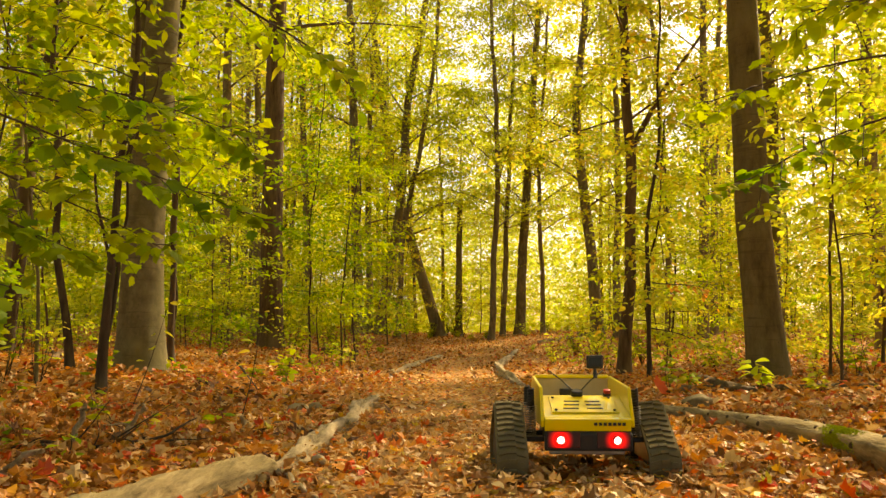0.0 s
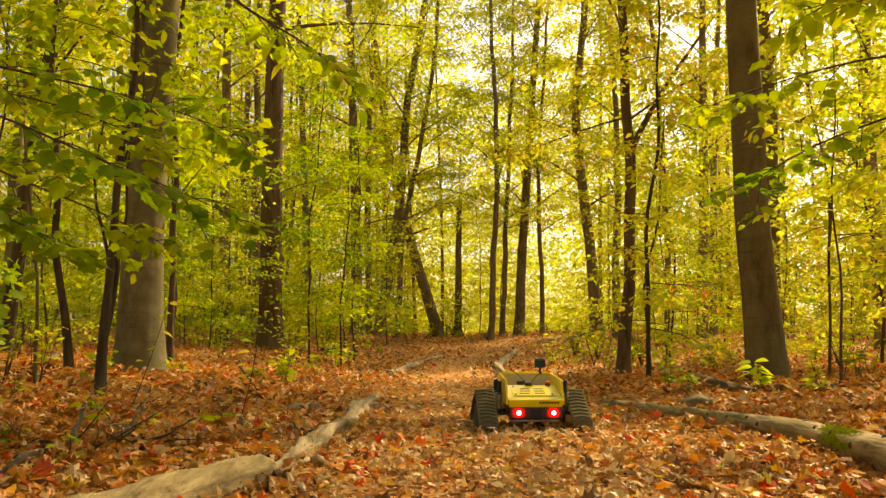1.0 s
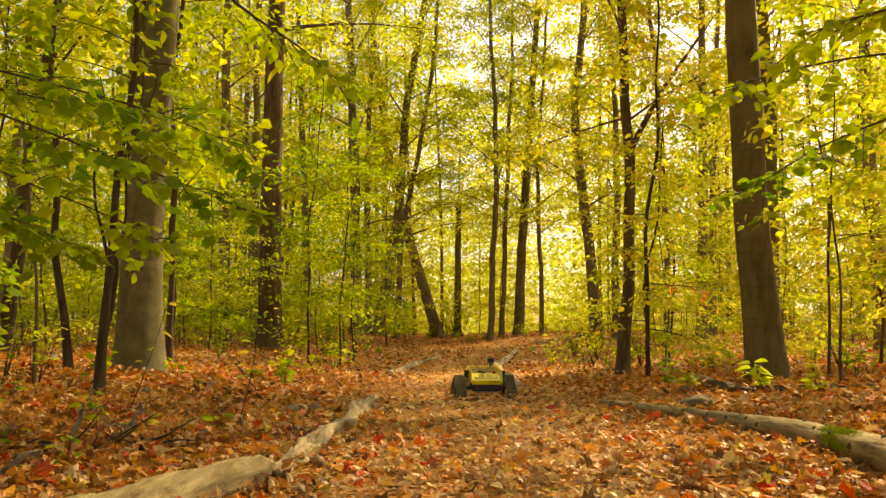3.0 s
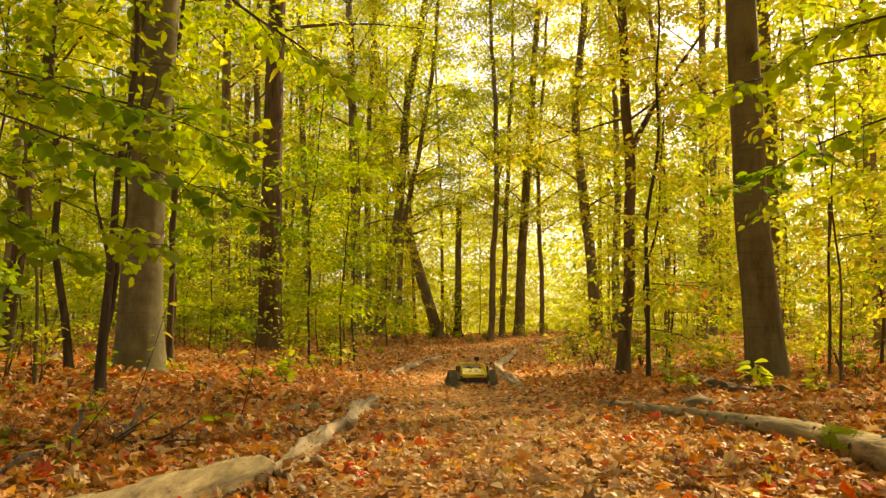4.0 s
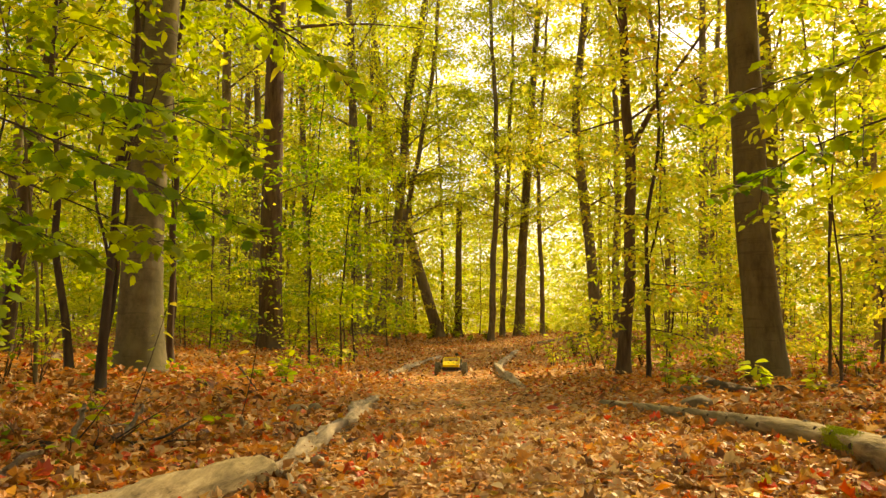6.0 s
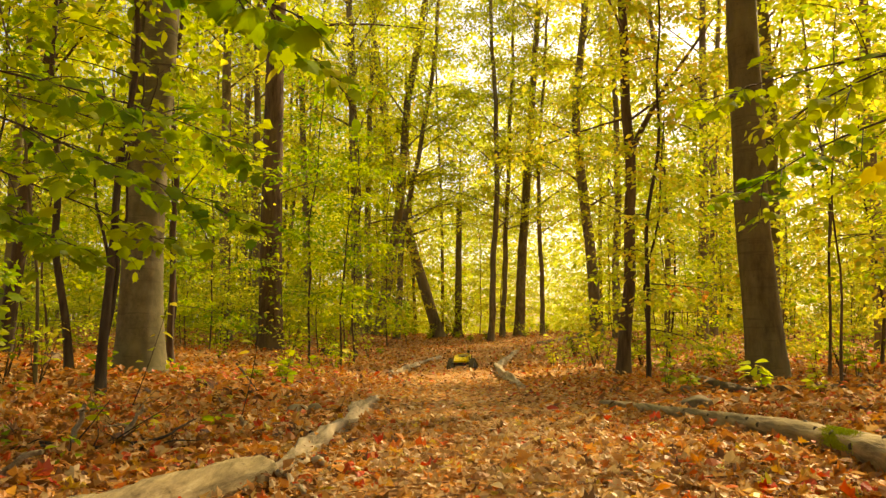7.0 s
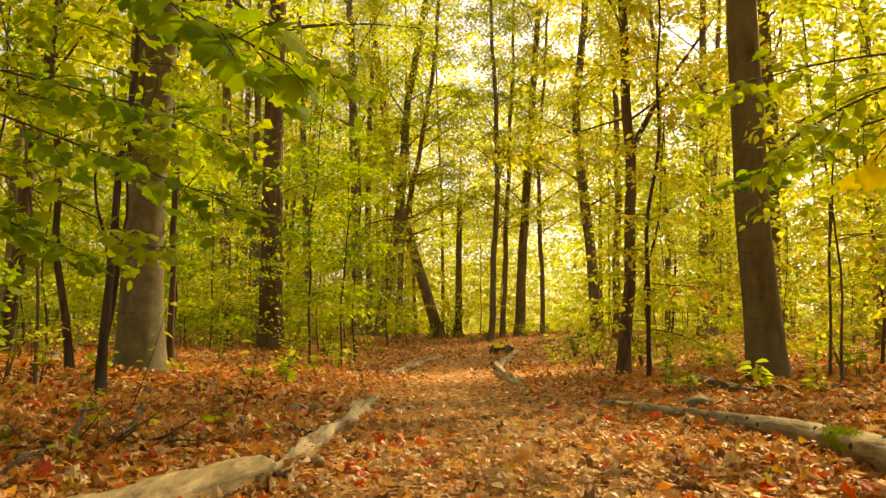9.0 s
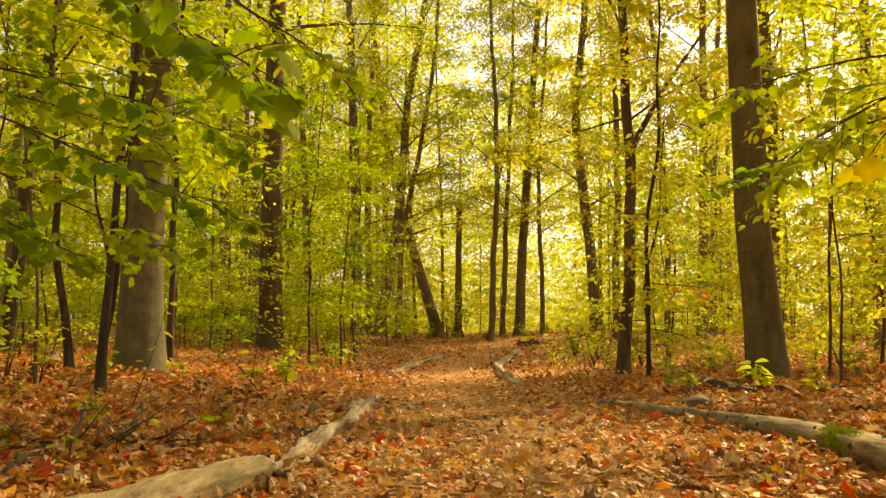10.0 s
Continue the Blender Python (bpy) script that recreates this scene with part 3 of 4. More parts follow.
def thin_trees():
    """Shrubs and slender young trees near the trail."""
    tree("shrub", -2.89, 6.56, .085, [(-.03, 1.29), (-.03, 3.48)], 4.6, "many-stemmed dark shrub with maple leaves", bark_dark, leaf_under, .45, 9, 1.1, 7, .11, .4,
         .3, 8, 201, "shrubs by the trail", extra=((.35, .12, 2.6, .022), (.5, -.28, 2.4, .018), (1.0, .22, 2.0, .014)), shape=LEAF_BEECH, rise=.1)
    tree("sapling", -3.66, 6.98, .035, [(-.16, 1.23), (-.33, 2.51), (-.51, 3.62)], 4.2, "thin crooked sapling with few leaves", bark_tan, leaf_under, .4, 8, .8, 7, .1, .3,
         .3, 6, 202, "saplings by the trail", shape=LEAF_BEECH)
    tree("sapling", 2.96, 11.2, .07, [(.07, 1.87), (.21, 3.57), (.33, 5.77)], 6.4, "thin sapling with tiers of yellow leaves", bark_dark, leaf_gold, .08, 18, 1.1, 14, .09, .35,
         .3, 7, 203, "saplings by the trail", shape=LEAF_BEECH, rise=.1)
    tree("sapling", 4.99, 10.04, .038, [(.09, 1.78), (-.05, 3.7), (-.1, 5.13)], 6.0, "thin forked sapling with yellow-green leaves", bark_brown, leaf_canopy, .25, 12, 1.0, 10, .1, .35,
         .3, 7, 204, "saplings by the trail", extra=((1.7, .35, 1.9, .016),), shape=LEAF_BEECH, rise=.1)
    tree("sapling", 4.17, 8.14, .03, [(-.06, 1.73), (.12, 2.98), (.32, 4.27)], 4.6, "thin sapling with yellow-green leaves", bark_brown, leaf_canopy, .3, 10, .9, 9, .1, .32,
         .3, 7, 205, "saplings by the trail", shape=LEAF_BEECH, rise=.1)
    tree("sapling", 5.6, 9.4, .032, [(.06, 1.7), (.2, 3.2)], 5.2, "thin sapling with yellow-green leaves", bark_brown, leaf_under, .2, 13, 1.1, 11, .1, .35,
         .3, 7, 206, "saplings by the trail", shape=LEAF_BEECH, rise=.1)
    tree("sapling", -2.05, 15.5, .04, [(.1, 1.5), (.22, 3.0)], 4.4, "slender sapling with light green leaves", bark_dark, leaf_under, .25, 12, 1.1, 14, .09, .35,
         .3, 7, 207, "saplings by the trail", shape=LEAF_BEECH, rise=.1)
    tree("sapling", -5.9, 13.4, .05, [(-.1, 1.5), (.1, 3.0)], 5.0, "slender sapling with light green leaves", bark_dark, leaf_under, .2, 14, 1.3, 16, .1, .4,
         .3, 7, 208, "saplings by the trail", shape=LEAF_BEECH, rise=.1)
    tree("sapling", -6.4, 10.2, .05, [(.1, 1.5), (.2, 3.0)], 5.0, "slender sapling with green leaves", bark_dark, leaf_green, .2, 14, 1.2, 14, .11, .4,
         .3, 7, 209, "saplings by the trail", shape=LEAF_BEECH, rise=.1)
    for k, (x, y, hgt, leaf) in enumerate(((-2.95, 17.0, 7.0, leaf_green), (-2.3, 20.0, 6.0, leaf_under), (-5.7, 16.2, 5.5, leaf_green),
                                           (4.0, 15.0, 5.0, leaf_canopy), (5.4, 18.5, 6.5, leaf_under), (8.2, 14.5, 6.0, leaf_canopy), (7.4, 12.2, 5.0, leaf_gold))):
        tree("sapling", x, y, .05 + .003 * k, [(.12 - .05 * (k % 4), hgt * .3), (.2 - .12 * (k % 3), hgt * .7)], hgt, "slender maple sapling with flat tiers of leaves", bark_dark, leaf, .18, 16, 1.7, 17, .1, .5,
             .3, 7, 230 + k, "saplings by the trail", shape=LEAF_BEECH, rise=.05)


thin_trees()

# ------------------------------------------------------------------ fallen leaves


def fallen_leaves():
    rng = np.random.RandomState(11)

    def scatter(n, y0, y1, bias, size, shapes, lift, tilt, wide=0.6):
        y = y0 + (y1 - y0) * rng.rand(n) ** bias
        x = (rng.rand(n) * 2 - 1) * (0.6 * np.maximum(y, 1) + wide)
        pos = np.stack([x, y, ground_z(x, y) + bumps(x, y) + rng.rand(n) * lift], 1)
        a = rng.rand(n) * 6.283
        ax = np.stack([np.cos(a), np.sin(a), rng.randn(n) * tilt], 1)
        nr = np.stack([rng.randn(n) * tilt, rng.randn(n) * tilt, np.ones(n)], 1)
        sz = size * (0.4 + 1.05 * rng.rand(n) ** 1.4)
        # trodden leaves on the trail lie flat and are paler than those on the banks
        off_trail = np.abs(x - 0.25 - np.maximum(0, y - 20) * 0.16) - np.interp(y, [0, 10, 18, 48], [.75, 1.1, .5, .1]) + rng.randn(n) * 0.35
        trodden = off_trail < 0
        ax[trodden, 2] *= 0.5
        nr[trodden, :2] *= 0.55
        sz[trodden] *= 0.85
        pick = rng.randint(0, len(shapes), n)
        made = []
        for zone in (trodden, ~trodden):
            vs, fs, off = [], [], 0
            for k, sh in enumerate(shapes):
                m = (pick == k) & zone
                v, f = leaf_arrays(pos[m], ax[m], nr[m], sz[m], sh)
                vs.append(v)
                fs += [q + off for q in f]
                off += len(v)
            made.append((np.concatenate(vs), fs))
        return made

    dry = [curled(maple_kind(k), c, t) for k, (c, t) in enumerate(((.9, .6), (-1.1, -.8), (1.6, .9), (.3, .3)))]
    dry += [curled(LEAF_BEECH, c, t) for c, t in ((1.4, .8), (2.2, -.6), (-.9, 1.3), (1.0, -1.5), (.3, .5))]
    small = [curled(LEAF_BEECH, .8, .6), curled(LEAF_BEECH, -.7, -.6), curled(LEAF_OVAL, .5, .4), curled(LEAF_OVAL, -.9, .8), curled(LEAF_OVAL, 1.2, -.6)]
    for n, y0, y1, bias, size, shapes, lift, tilt, wide in ((30000, 1.2, 6.2, .62, .062, dry, .05, .42, .6), (34000, 6, 14, .7, .088, small, .06, .5, 1), (70000, 14, 48, .75, .105, [LEAF_OVAL], .08, .6, 2), (9000, -6, 1.6, 1, .1, [LEAF_OVAL], .03, .25, 5)):
        trail, bank = scatter(n, y0, y1, bias, size, shapes, lift, tilt, wide)
        ob = new("trail_leaves", mesh_of("trail_leaves", trail[0], trail[1], leaf_trail, False))
        tagged(ob, "pale tan and orange trodden leaves on the trail", "leaves", kind="stuff")
        ob = new("fallen_leaves", mesh_of("fallen_leaves", bank[0], bank[1], leaf_fallen, False))
        tagged(ob, "brown, orange and red dry leaves strewn over the ground", "leaves", kind="stuff")


fallen_leaves()

# ------------------------------------------------------------------ logs


def log(name, points, radii, material, label, seed=1, segs=22, rough=0.05, sink=0.25, category="log", joints=()):
    p = np.array([(x, y, gz(x, y) + r * (1 - sink)) for (x, y), r in zip(points, radii)], float)
    k = 70
    u = np.linspace(0, 1, len(p))
    w = np.linspace(0, 1, k)
    path = np.stack([np.interp(w, u, p[:, c]) for c in range(3)], 1)
    for _ in range(12):
        path[1:-1] = 0.25 * path[:-2] + 0.5 * path[1:-1] + 0.25 * path[2:]
    pile = Pile()
    o = path[k // 2].copy()
    rad = np.interp(w, u, radii)
    for j in joints:          # cracks round the trunk
        rad = rad * (1 - .16 * np.exp(-((w - j) / .007) ** 2))
    pile.tube(path - o, rad, segs, rough, seed)
    base = empty(name, pose(*o))
    child("trunk", pile.mesh("trunk", material), base)
    return tagged(base, label, category)


right_log = log("fallen_log", [(1.46, 7.15), (1.73, 5.79), (1.86, 4.83), (1.9, 3.91), (1.77, 3.04), (1.64, 2.27)], [.042, .052, .06, .07, .078, .082], worn_wood,
                "long grey-brown fallen log with a mossy patch", rough=.035, sink=0, joints=(.6, .3))


def log_knots():
    """Dark stubs of lost twigs along the log."""
    rng = np.random.RandomState(6)
    for k in range(13):
        y = 6.2 - 3.6 * (k + .6 * rng.rand()) / 13
        x = float(np.interp(y, [3.04, 3.91, 4.83, 5.79, 7.15], [1.77, 1.9, 1.86, 1.73, 1.46]))
        r = float(np.interp(y, [3.04, 3.91, 4.83, 5.79, 7.15], [.078, .07, .06, .052, .042]))
        a = 1.0 + 1.9 * rng.rand()
        p = np.array([x + .82 * r * math.cos(a), y, gz(x, y) + r + .82 * r * math.sin(a)]) - np.array(right_log.location)
        d = np.array([math.cos(a), .2 * rng.randn(), math.sin(a)]) * r
        pile = Pile()
        q = .16 + .1 * rng.rand()
        pile.tube(np.stack([p, p + .22 * d, p + .3 * d, p + .24 * d]), [q * r, q * r * .9, q * r * .6, q * r * .1], 9, .08, k)
        child("knot", pile.mesh("knot", bark_dark), right_log, "dark knot" if k == 0 else "")


log_knots()


def moss_patch():
    rng = np.random.RandomState(4)
    n = 9000
    a = rng.rand(n) * 1.5 + 1.75
    t = rng.rand(n)
    keep = rng.rand(n) < np.exp(-((t - .5) / .27) ** 2)
    a, t = a[keep], t[keep]
    y = 3.33 + 0.5 * t
    x = np.interp(y, [3.04, 3.91], [1.77, 1.9])
    r = np.interp(y, [3.04, 3.91], [.078, .07])
    p = np.stack([x + r * np.cos(a), y, ground_z(x, y) + r + r * np.sin(a)], 1)
    out = np.stack([np.cos(a), rng.randn(len(a)) * .4, np.sin(a)], 1) + rng.randn(len(a), 3) * .5
    me = leaves_mesh("moss", p - np.array(right_log.location), out, rng.randn(len(a), 3), .005 + .006 * rng.rand(len(a)), LEAF_OVAL, moss_mat)
    child("moss", me, right_log, "bright green moss patch")


moss_patch()
log("fallen_log", [(-1.09, 1.65), (-.935, 2.2), (-.70, 3.0)], [.092, .086, .074], worn_wood, "weathered grey log end half sunk in leaves", 2, sink=.55, rough=.05)
log("fallen_log", [(-.66, 3.05), (-.64, 3.6), (-.66, 4.2), (-.62, 5.2), (-.68, 6.3), (-.68, 7.9)], [.03, .045, .05, .055, .06, .045], pale_wood, "knotty pale dead log edging the trail", 3, rough=.22, sink=.25)
log("fallen_log", [(-3.48, 22.3), (-2.62, 23.3)], [.11, .1], bark_brown, "short dark log lying in the leaves", 4)
log("fallen_branch", [(-1.02, 14.9), (-.72, 20.8), (-.08, 26.2)], [.06, .07, .05], pale_wood, "pale dead branch edging the trail", 5, rough=.2, sink=.45, category="branch")
log("fallen_branch", [(2.75, 28.7), (2.03, 24.0), (1.48, 20.5), (1.27, 18.0), (1.17, 14.7), (1.1, 10.8)], [.06, .09, .105, .09, .08, .05], pale_wood, "crooked pale dead branch beside the trail", 6, rough=.22, sink=.4, category="branch")
log("fallen_branch", [(3.4, 10.3), (3.2, 9.0), (3.1, 7.8)], [.07, .06, .05], bark_brown, "dark rotten branch below the maple", 7, rough=.12, category="branch")
log("fallen_branch", [(2.7, 9.2), (3.6, 8.2), (4.7, 8.0)], [.03, .04, .03], bark_brown, "thin dark branch below the maple", 8, rough=.1, category="branch")
log("fallen_branch", [(-6.8, 13.2), (-5.2, 10.5), (-4.6, 8.9)], [.06, .06, .05], bark_brown, "dark branch lying behind the young trees", 9, rough=.1, category="branch")
log("fallen_branch", [(4.1, 33.6), (5.2, 34.4), (6.6, 36)], [.06, .09, .06], pale_wood, "pale log at the bend of the trail", 10, rough=.1, category="branch")
log("fallen_branch", [(-2.9, 14.0), (-2.0, 13.6)], [.035, .03], bark_dark, "short dark branch in the leaves", 11, rough=.1, category="branch")
log("fallen_branch", [(-2.6, 8.3), (-1.9, 7.7)], [.025, .02], bark_dark, "short dark branch in the leaves", 12, rough=.1, category="branch")


def stone(name, x, y, size, label, material, seed, sink=0.3):
    bm = bmesh.new()
    bmesh.ops.create_icosphere(bm, subdivisions=3, radius=1)
    for v in bm.verts:
        k = 1 + 0.3 * noise.noise(v.co * 1.4 + Vector((seed * 7.1, 0, 0))) + 0.08 * noise.noise(v.co * 5 + Vector((0, seed, 0)))
        v.co = Vector((v.co.x * size[0], v.co.y * size[1], v.co.z * size[2])) * k
    me = bpy.data.meshes.new(name)
    for fc in bm.faces:
        fc.smooth = True
    bm.to_mesh(me)
    bm.free()
    me.materials.append(material)
    ob = new(name, me)
    ob.matrix_world = pose(x, y, gz(x, y) + size[2] * (1 - 2 * sink), 0, 0, seed * 40)
    return tagged(ob, label, "stone")


stone("stone", 2.27, 6.95, (.17, .12, .07), "flat grey stone beside the fallen log", stone_mat, 1)
stone("stone", -1.12, 5.95, (.13, .08, .065), "dark grey stone among the leaves", stone_mat, 2)
stone("stone", -1.0, 6.05, (.06, .06, .07), "small dark stone among the leaves", stone_mat, 3)
stone("stone", .19, 7.5, (.085, .07, .04), "low mossy stone on the trail", mossy_stone, 4, .4)
stone("stone", 2.75, 8.8, (.12, .1, .06), "grey stone below the maple", stone_mat, 5)
stone("stone", 6.6, 36.5, (.36, .3, .24), "grey boulder at the foot of a tree", stone_mat, 6)


def stick(points, r, label, material, name="stick", twigs=0, seed=1):
    rng = np.random.RandomState(seed)
    p = np.array([(x, y, gz(x, y) + z) for x, y, z in points], float)
    w = np.linspace(0, 1, 12)
    path = np.stack([np.interp(w, np.linspace(0, 1, len(p)), p[:, c]) for c in range(3)], 1) + rng.randn(12, 3) * r * 0.35
    o = path[0].copy()
    pile = Pile()
    pile.tube(path - o, r * (1 - 0.5 * w), 7, 0.12, seed)
    for k in range(twigs):
        i = rng.randint(2, 11)
        d = (path[-1] - path[0]) * 0.25 + rng.randn(3) * 0.1
        d[2] = abs(d[2]) + 0.02
        u = np.linspace(0, 1, 5)[:, None]
        pile.tube(path[i] - o + u * d + np.sin(u * 5) * 0.01, r * 0.45 * (1 - 0.7 * u[:, 0]), 5, 0, 0, False)
    ob = new(name, pile.mesh(name, material))
    ob.location = o
    return tagged(ob, label, "stick")


stick([(-1.78, 3.74, -.03), (-1.76, 3.76, .12), (-1.73, 3.78, .22)], .019, "upright broken dead stub in the leaves", pale_wood, "stub", 1, 1)
stick([(-1.62, 3.9, -.03), (-1.58, 3.95, .1), (-1.53, 3.98, .2)], .016, "upright broken dead stub in the leaves", pale_wood, "stub", 1, 2)
stick([(-1.66, 2.86, -.03), (-1.6, 2.9, .07), (-1.5, 2.95, .13)], .02, "jagged dead stub in the leaves", pale_wood, "stub", 0, 3)
stick([(-1.2, 4.6, -.02), (-1.18, 4.62, .1)], .02, "short dead stub in the leaves", worn_wood, "stub", 0, 4)
stick([(-1.85, 3.6, .03), (-1.5, 3.7, .04), (-1.1, 3.9, .03)], .012, "dark twig lying on the leaves", bark_dark, "stick", 3, 5)
stick([(-1.75, 3.5, .02), (-1.35, 3.75, .07), (-1.25, 3.95, .15)], .008, "dark twig leaning over the leaves", bark_dark, "stick", 3, 6)
stick([(-1.35, 4.9, .03), (-1.0, 4.95, .05), (-.75, 4.7, .03)], .008, "pale curved twig on the leaves", pale_wood, "stick", 1, 7)
stick([(-.62, 2.95, .05), (-.5, 2.75, .03), (-.42, 2.6, .02)], .014, "pale splintered stick beside the log end", pale_wood, "stick", 0, 8)
stick([(-.55, 3.35, .05), (-.45, 3.15, .04)], .016, "pale splintered stick beside the log end", pale_wood, "stick", 0, 9)
stick([(-2.3, 8.6, .25), (-2.0, 8.0, .12), (-1.8, 7.6, .02)], .012, "dark bent twig by the trail", bark_dark, "stick", 2, 10)


def litter_sticks():
    rng = np.random.RandomState(31)
    for i in range(26):
        y = 3 + 14 * rng.rand()
        sgn = -1 if rng.rand() < .55 else 1
        x = .4 + sgn * (1.2 + rng.rand() * (.35 * y + .3))
        a = rng.rand() * 3.14
        n = .15 + .35 * rng.rand()
        stick([(x, y, .02), (x + n * math.cos(a) * .5, y + n * math.sin(a) * .5, .05), (x + n * math.cos(a), y + n * math.sin(a), .02)], .005 + .007 * rng.rand(),
              "thin dead twig lying on the leaves", bark_dark if rng.rand() < .6 else dead_wood, "twig", 1, 40 + i)


litter_sticks()


def seedling(x, y, hgt, leaf, count, size, label, seed, shape=LEAF_BEECH):
    rng = np.random.RandomState(seed)
    base = empty("seedling", pose(x, y, gz(x, y) - .01))
    pile = Pile()
    tips = []
    for k in range(1 + count // 8):
        a = rng.rand() * 6.28
        lean = np.array([math.cos(a) * .3, math.sin(a) * .3, 1]) * hgt * (.6 + .5 * rng.rand())
        s = np.linspace(0, 1, 6)[:, None]
        path = s * lean + np.sin(s * 4 + k) * .012
        pile.tube(path, .004 * (1.1 - s[:, 0] * .7), 5, 0, 0, False)
        for q in range(8):
            tips.append(path[-1] * (.35 + .65 * (q + rng.rand()) / 8))
    tips = np.array(tips)
    n = len(tips)
    a = rng.rand(n) * 6.28
    ax = np.stack([np.cos(a), np.sin(a), rng.randn(n) * .3], 1)
    tagged(child("stem", pile.mesh("stem", bark_dark), base), kind="stuff")
    child("leaves", leaves_mesh("leaves", tips + ax * .03, ax, np.stack([rng.randn(n) * .4, rng.randn(n) * .4, np.ones(n)], 1), size * (.6 + .7 * rng.rand(n)), shape, leaf), base)
    return tagged(base, label, "plant", "seedlings on the forest floor")


seedling(3.42, 8.3, .36, leaf_canopy, 10, .17, "leafy green seedling at the foot of the maple", 1)
seedling(-1.38, 5.3, 1.0, leaf_gold, 7, .075, "tall thin seedling with pale yellow leaves", 6)
seedling(-2.25, 5.6, .95, leaf_canopy, 7, .08, "tall thin seedling with light green leaves", 7)
seedling(3.7, 7.6, .3, leaf_canopy, 16, .1, "yellow-green seedling by the fallen branch", 2)
seedling(-3.0, 8.7, .3, leaf_under, 10, .08, "green seedling at the foot of the beech", 3)
seedling(-3.8, 8.7, .3, leaf_under, 10, .08, "green seedling at the foot of the beech", 4)
seedling(-3.35, 7.4, .3, leaf_green, 8, .09, "green maple seedling by the shrub", 5, LEAF_MAPLE)


def undergrowth():
    rng = np.random.RandomState(8)
    done = 0
    while done < 110:
        y = 6.5 + 22 * rng.rand() ** 1.1
        sgn = -1 if rng.rand() < .5 else 1
        x = .4 + sgn * (1.9 + .02 * y + rng.rand() ** 1.3 * (.45 * y))
        if sgn > 0 and y < 8 or y < 10.5 and (-.5 < x / y < -.3 or .35 < x / y < .47):
            continue
        done += 1
        if rng.rand() < .75:
            seedling(x, y, .2 + .5 * rng.rand(), (leaf_under, leaf_canopy, leaf_under, leaf_gold)[rng.randint(4)], 14 + rng.randint(24), .075 + .04 * rng.rand(),
                     "small leafy seedling among fallen leaves", 300 + done)
        else:
            seedling(x, y, .5 + .7 * rng.rand(), (leaf_canopy, leaf_under)[rng.randint(2)], 40 + rng.randint(30), .1, "knee-high bush with yellow-green leaves", 300 + done)


undergrowth()


def bushes():
    rng = np.random.RandomState(14)
    for k, (x, y) in enumerate([(4.3, 21.5), (4.0, 23.5), (4.9, 20), (5.6, 23.4), (5.2, 26.5), (-3.4, 24.5), (-4.0, 27.5), (6.0, 30), (3.6, 18.5), (4.4, 17.2)]):
        seedling(x, y, .5 + .6 * rng.rand(), (leaf_under, leaf_under, leaf_canopy)[k % 3], 110 + rng.randint(60), .075 if y < 26 else .1, "waist-high bush with yellow-green leaves", 600 + k)
    for k in range(84):
        y = 37 + 12 * rng.rand()
        x = (rng.rand() * 2 - 1) * .42 * y + 1.5
        seedling(x, y, .3 + .6 * rng.rand() ** 1.5, (leaf_canopy, leaf_sunlit, leaf_under, leaf_canopy)[k % 4], 60 + rng.randint(50), .12, "low bush with yellow-green leaves under far trees", 620 + k)
    for k, (x, y) in enumerate([(.7, 43.0), (1.1, 42.6), (.2, 43.4)]):
        seedling(x, y, 2.4 + .5 * k, leaf_canopy, 150, .16, "head-high bush with yellow-green leaves below the snag", 720 + k)
    for k in range(14):
        y = 3.0 + 4.5 * rng.rand()
        x = -.9 - rng.rand() * .42 * y
        seedling(x, y, .08 + .1 * rng.rand(), (leaf_under, leaf_green)[k % 2], 4, .07, "tiny green seedling among fallen leaves", 700 + k)


bushes()

# ------------------------------------------------------------------ hanging branches near the camera


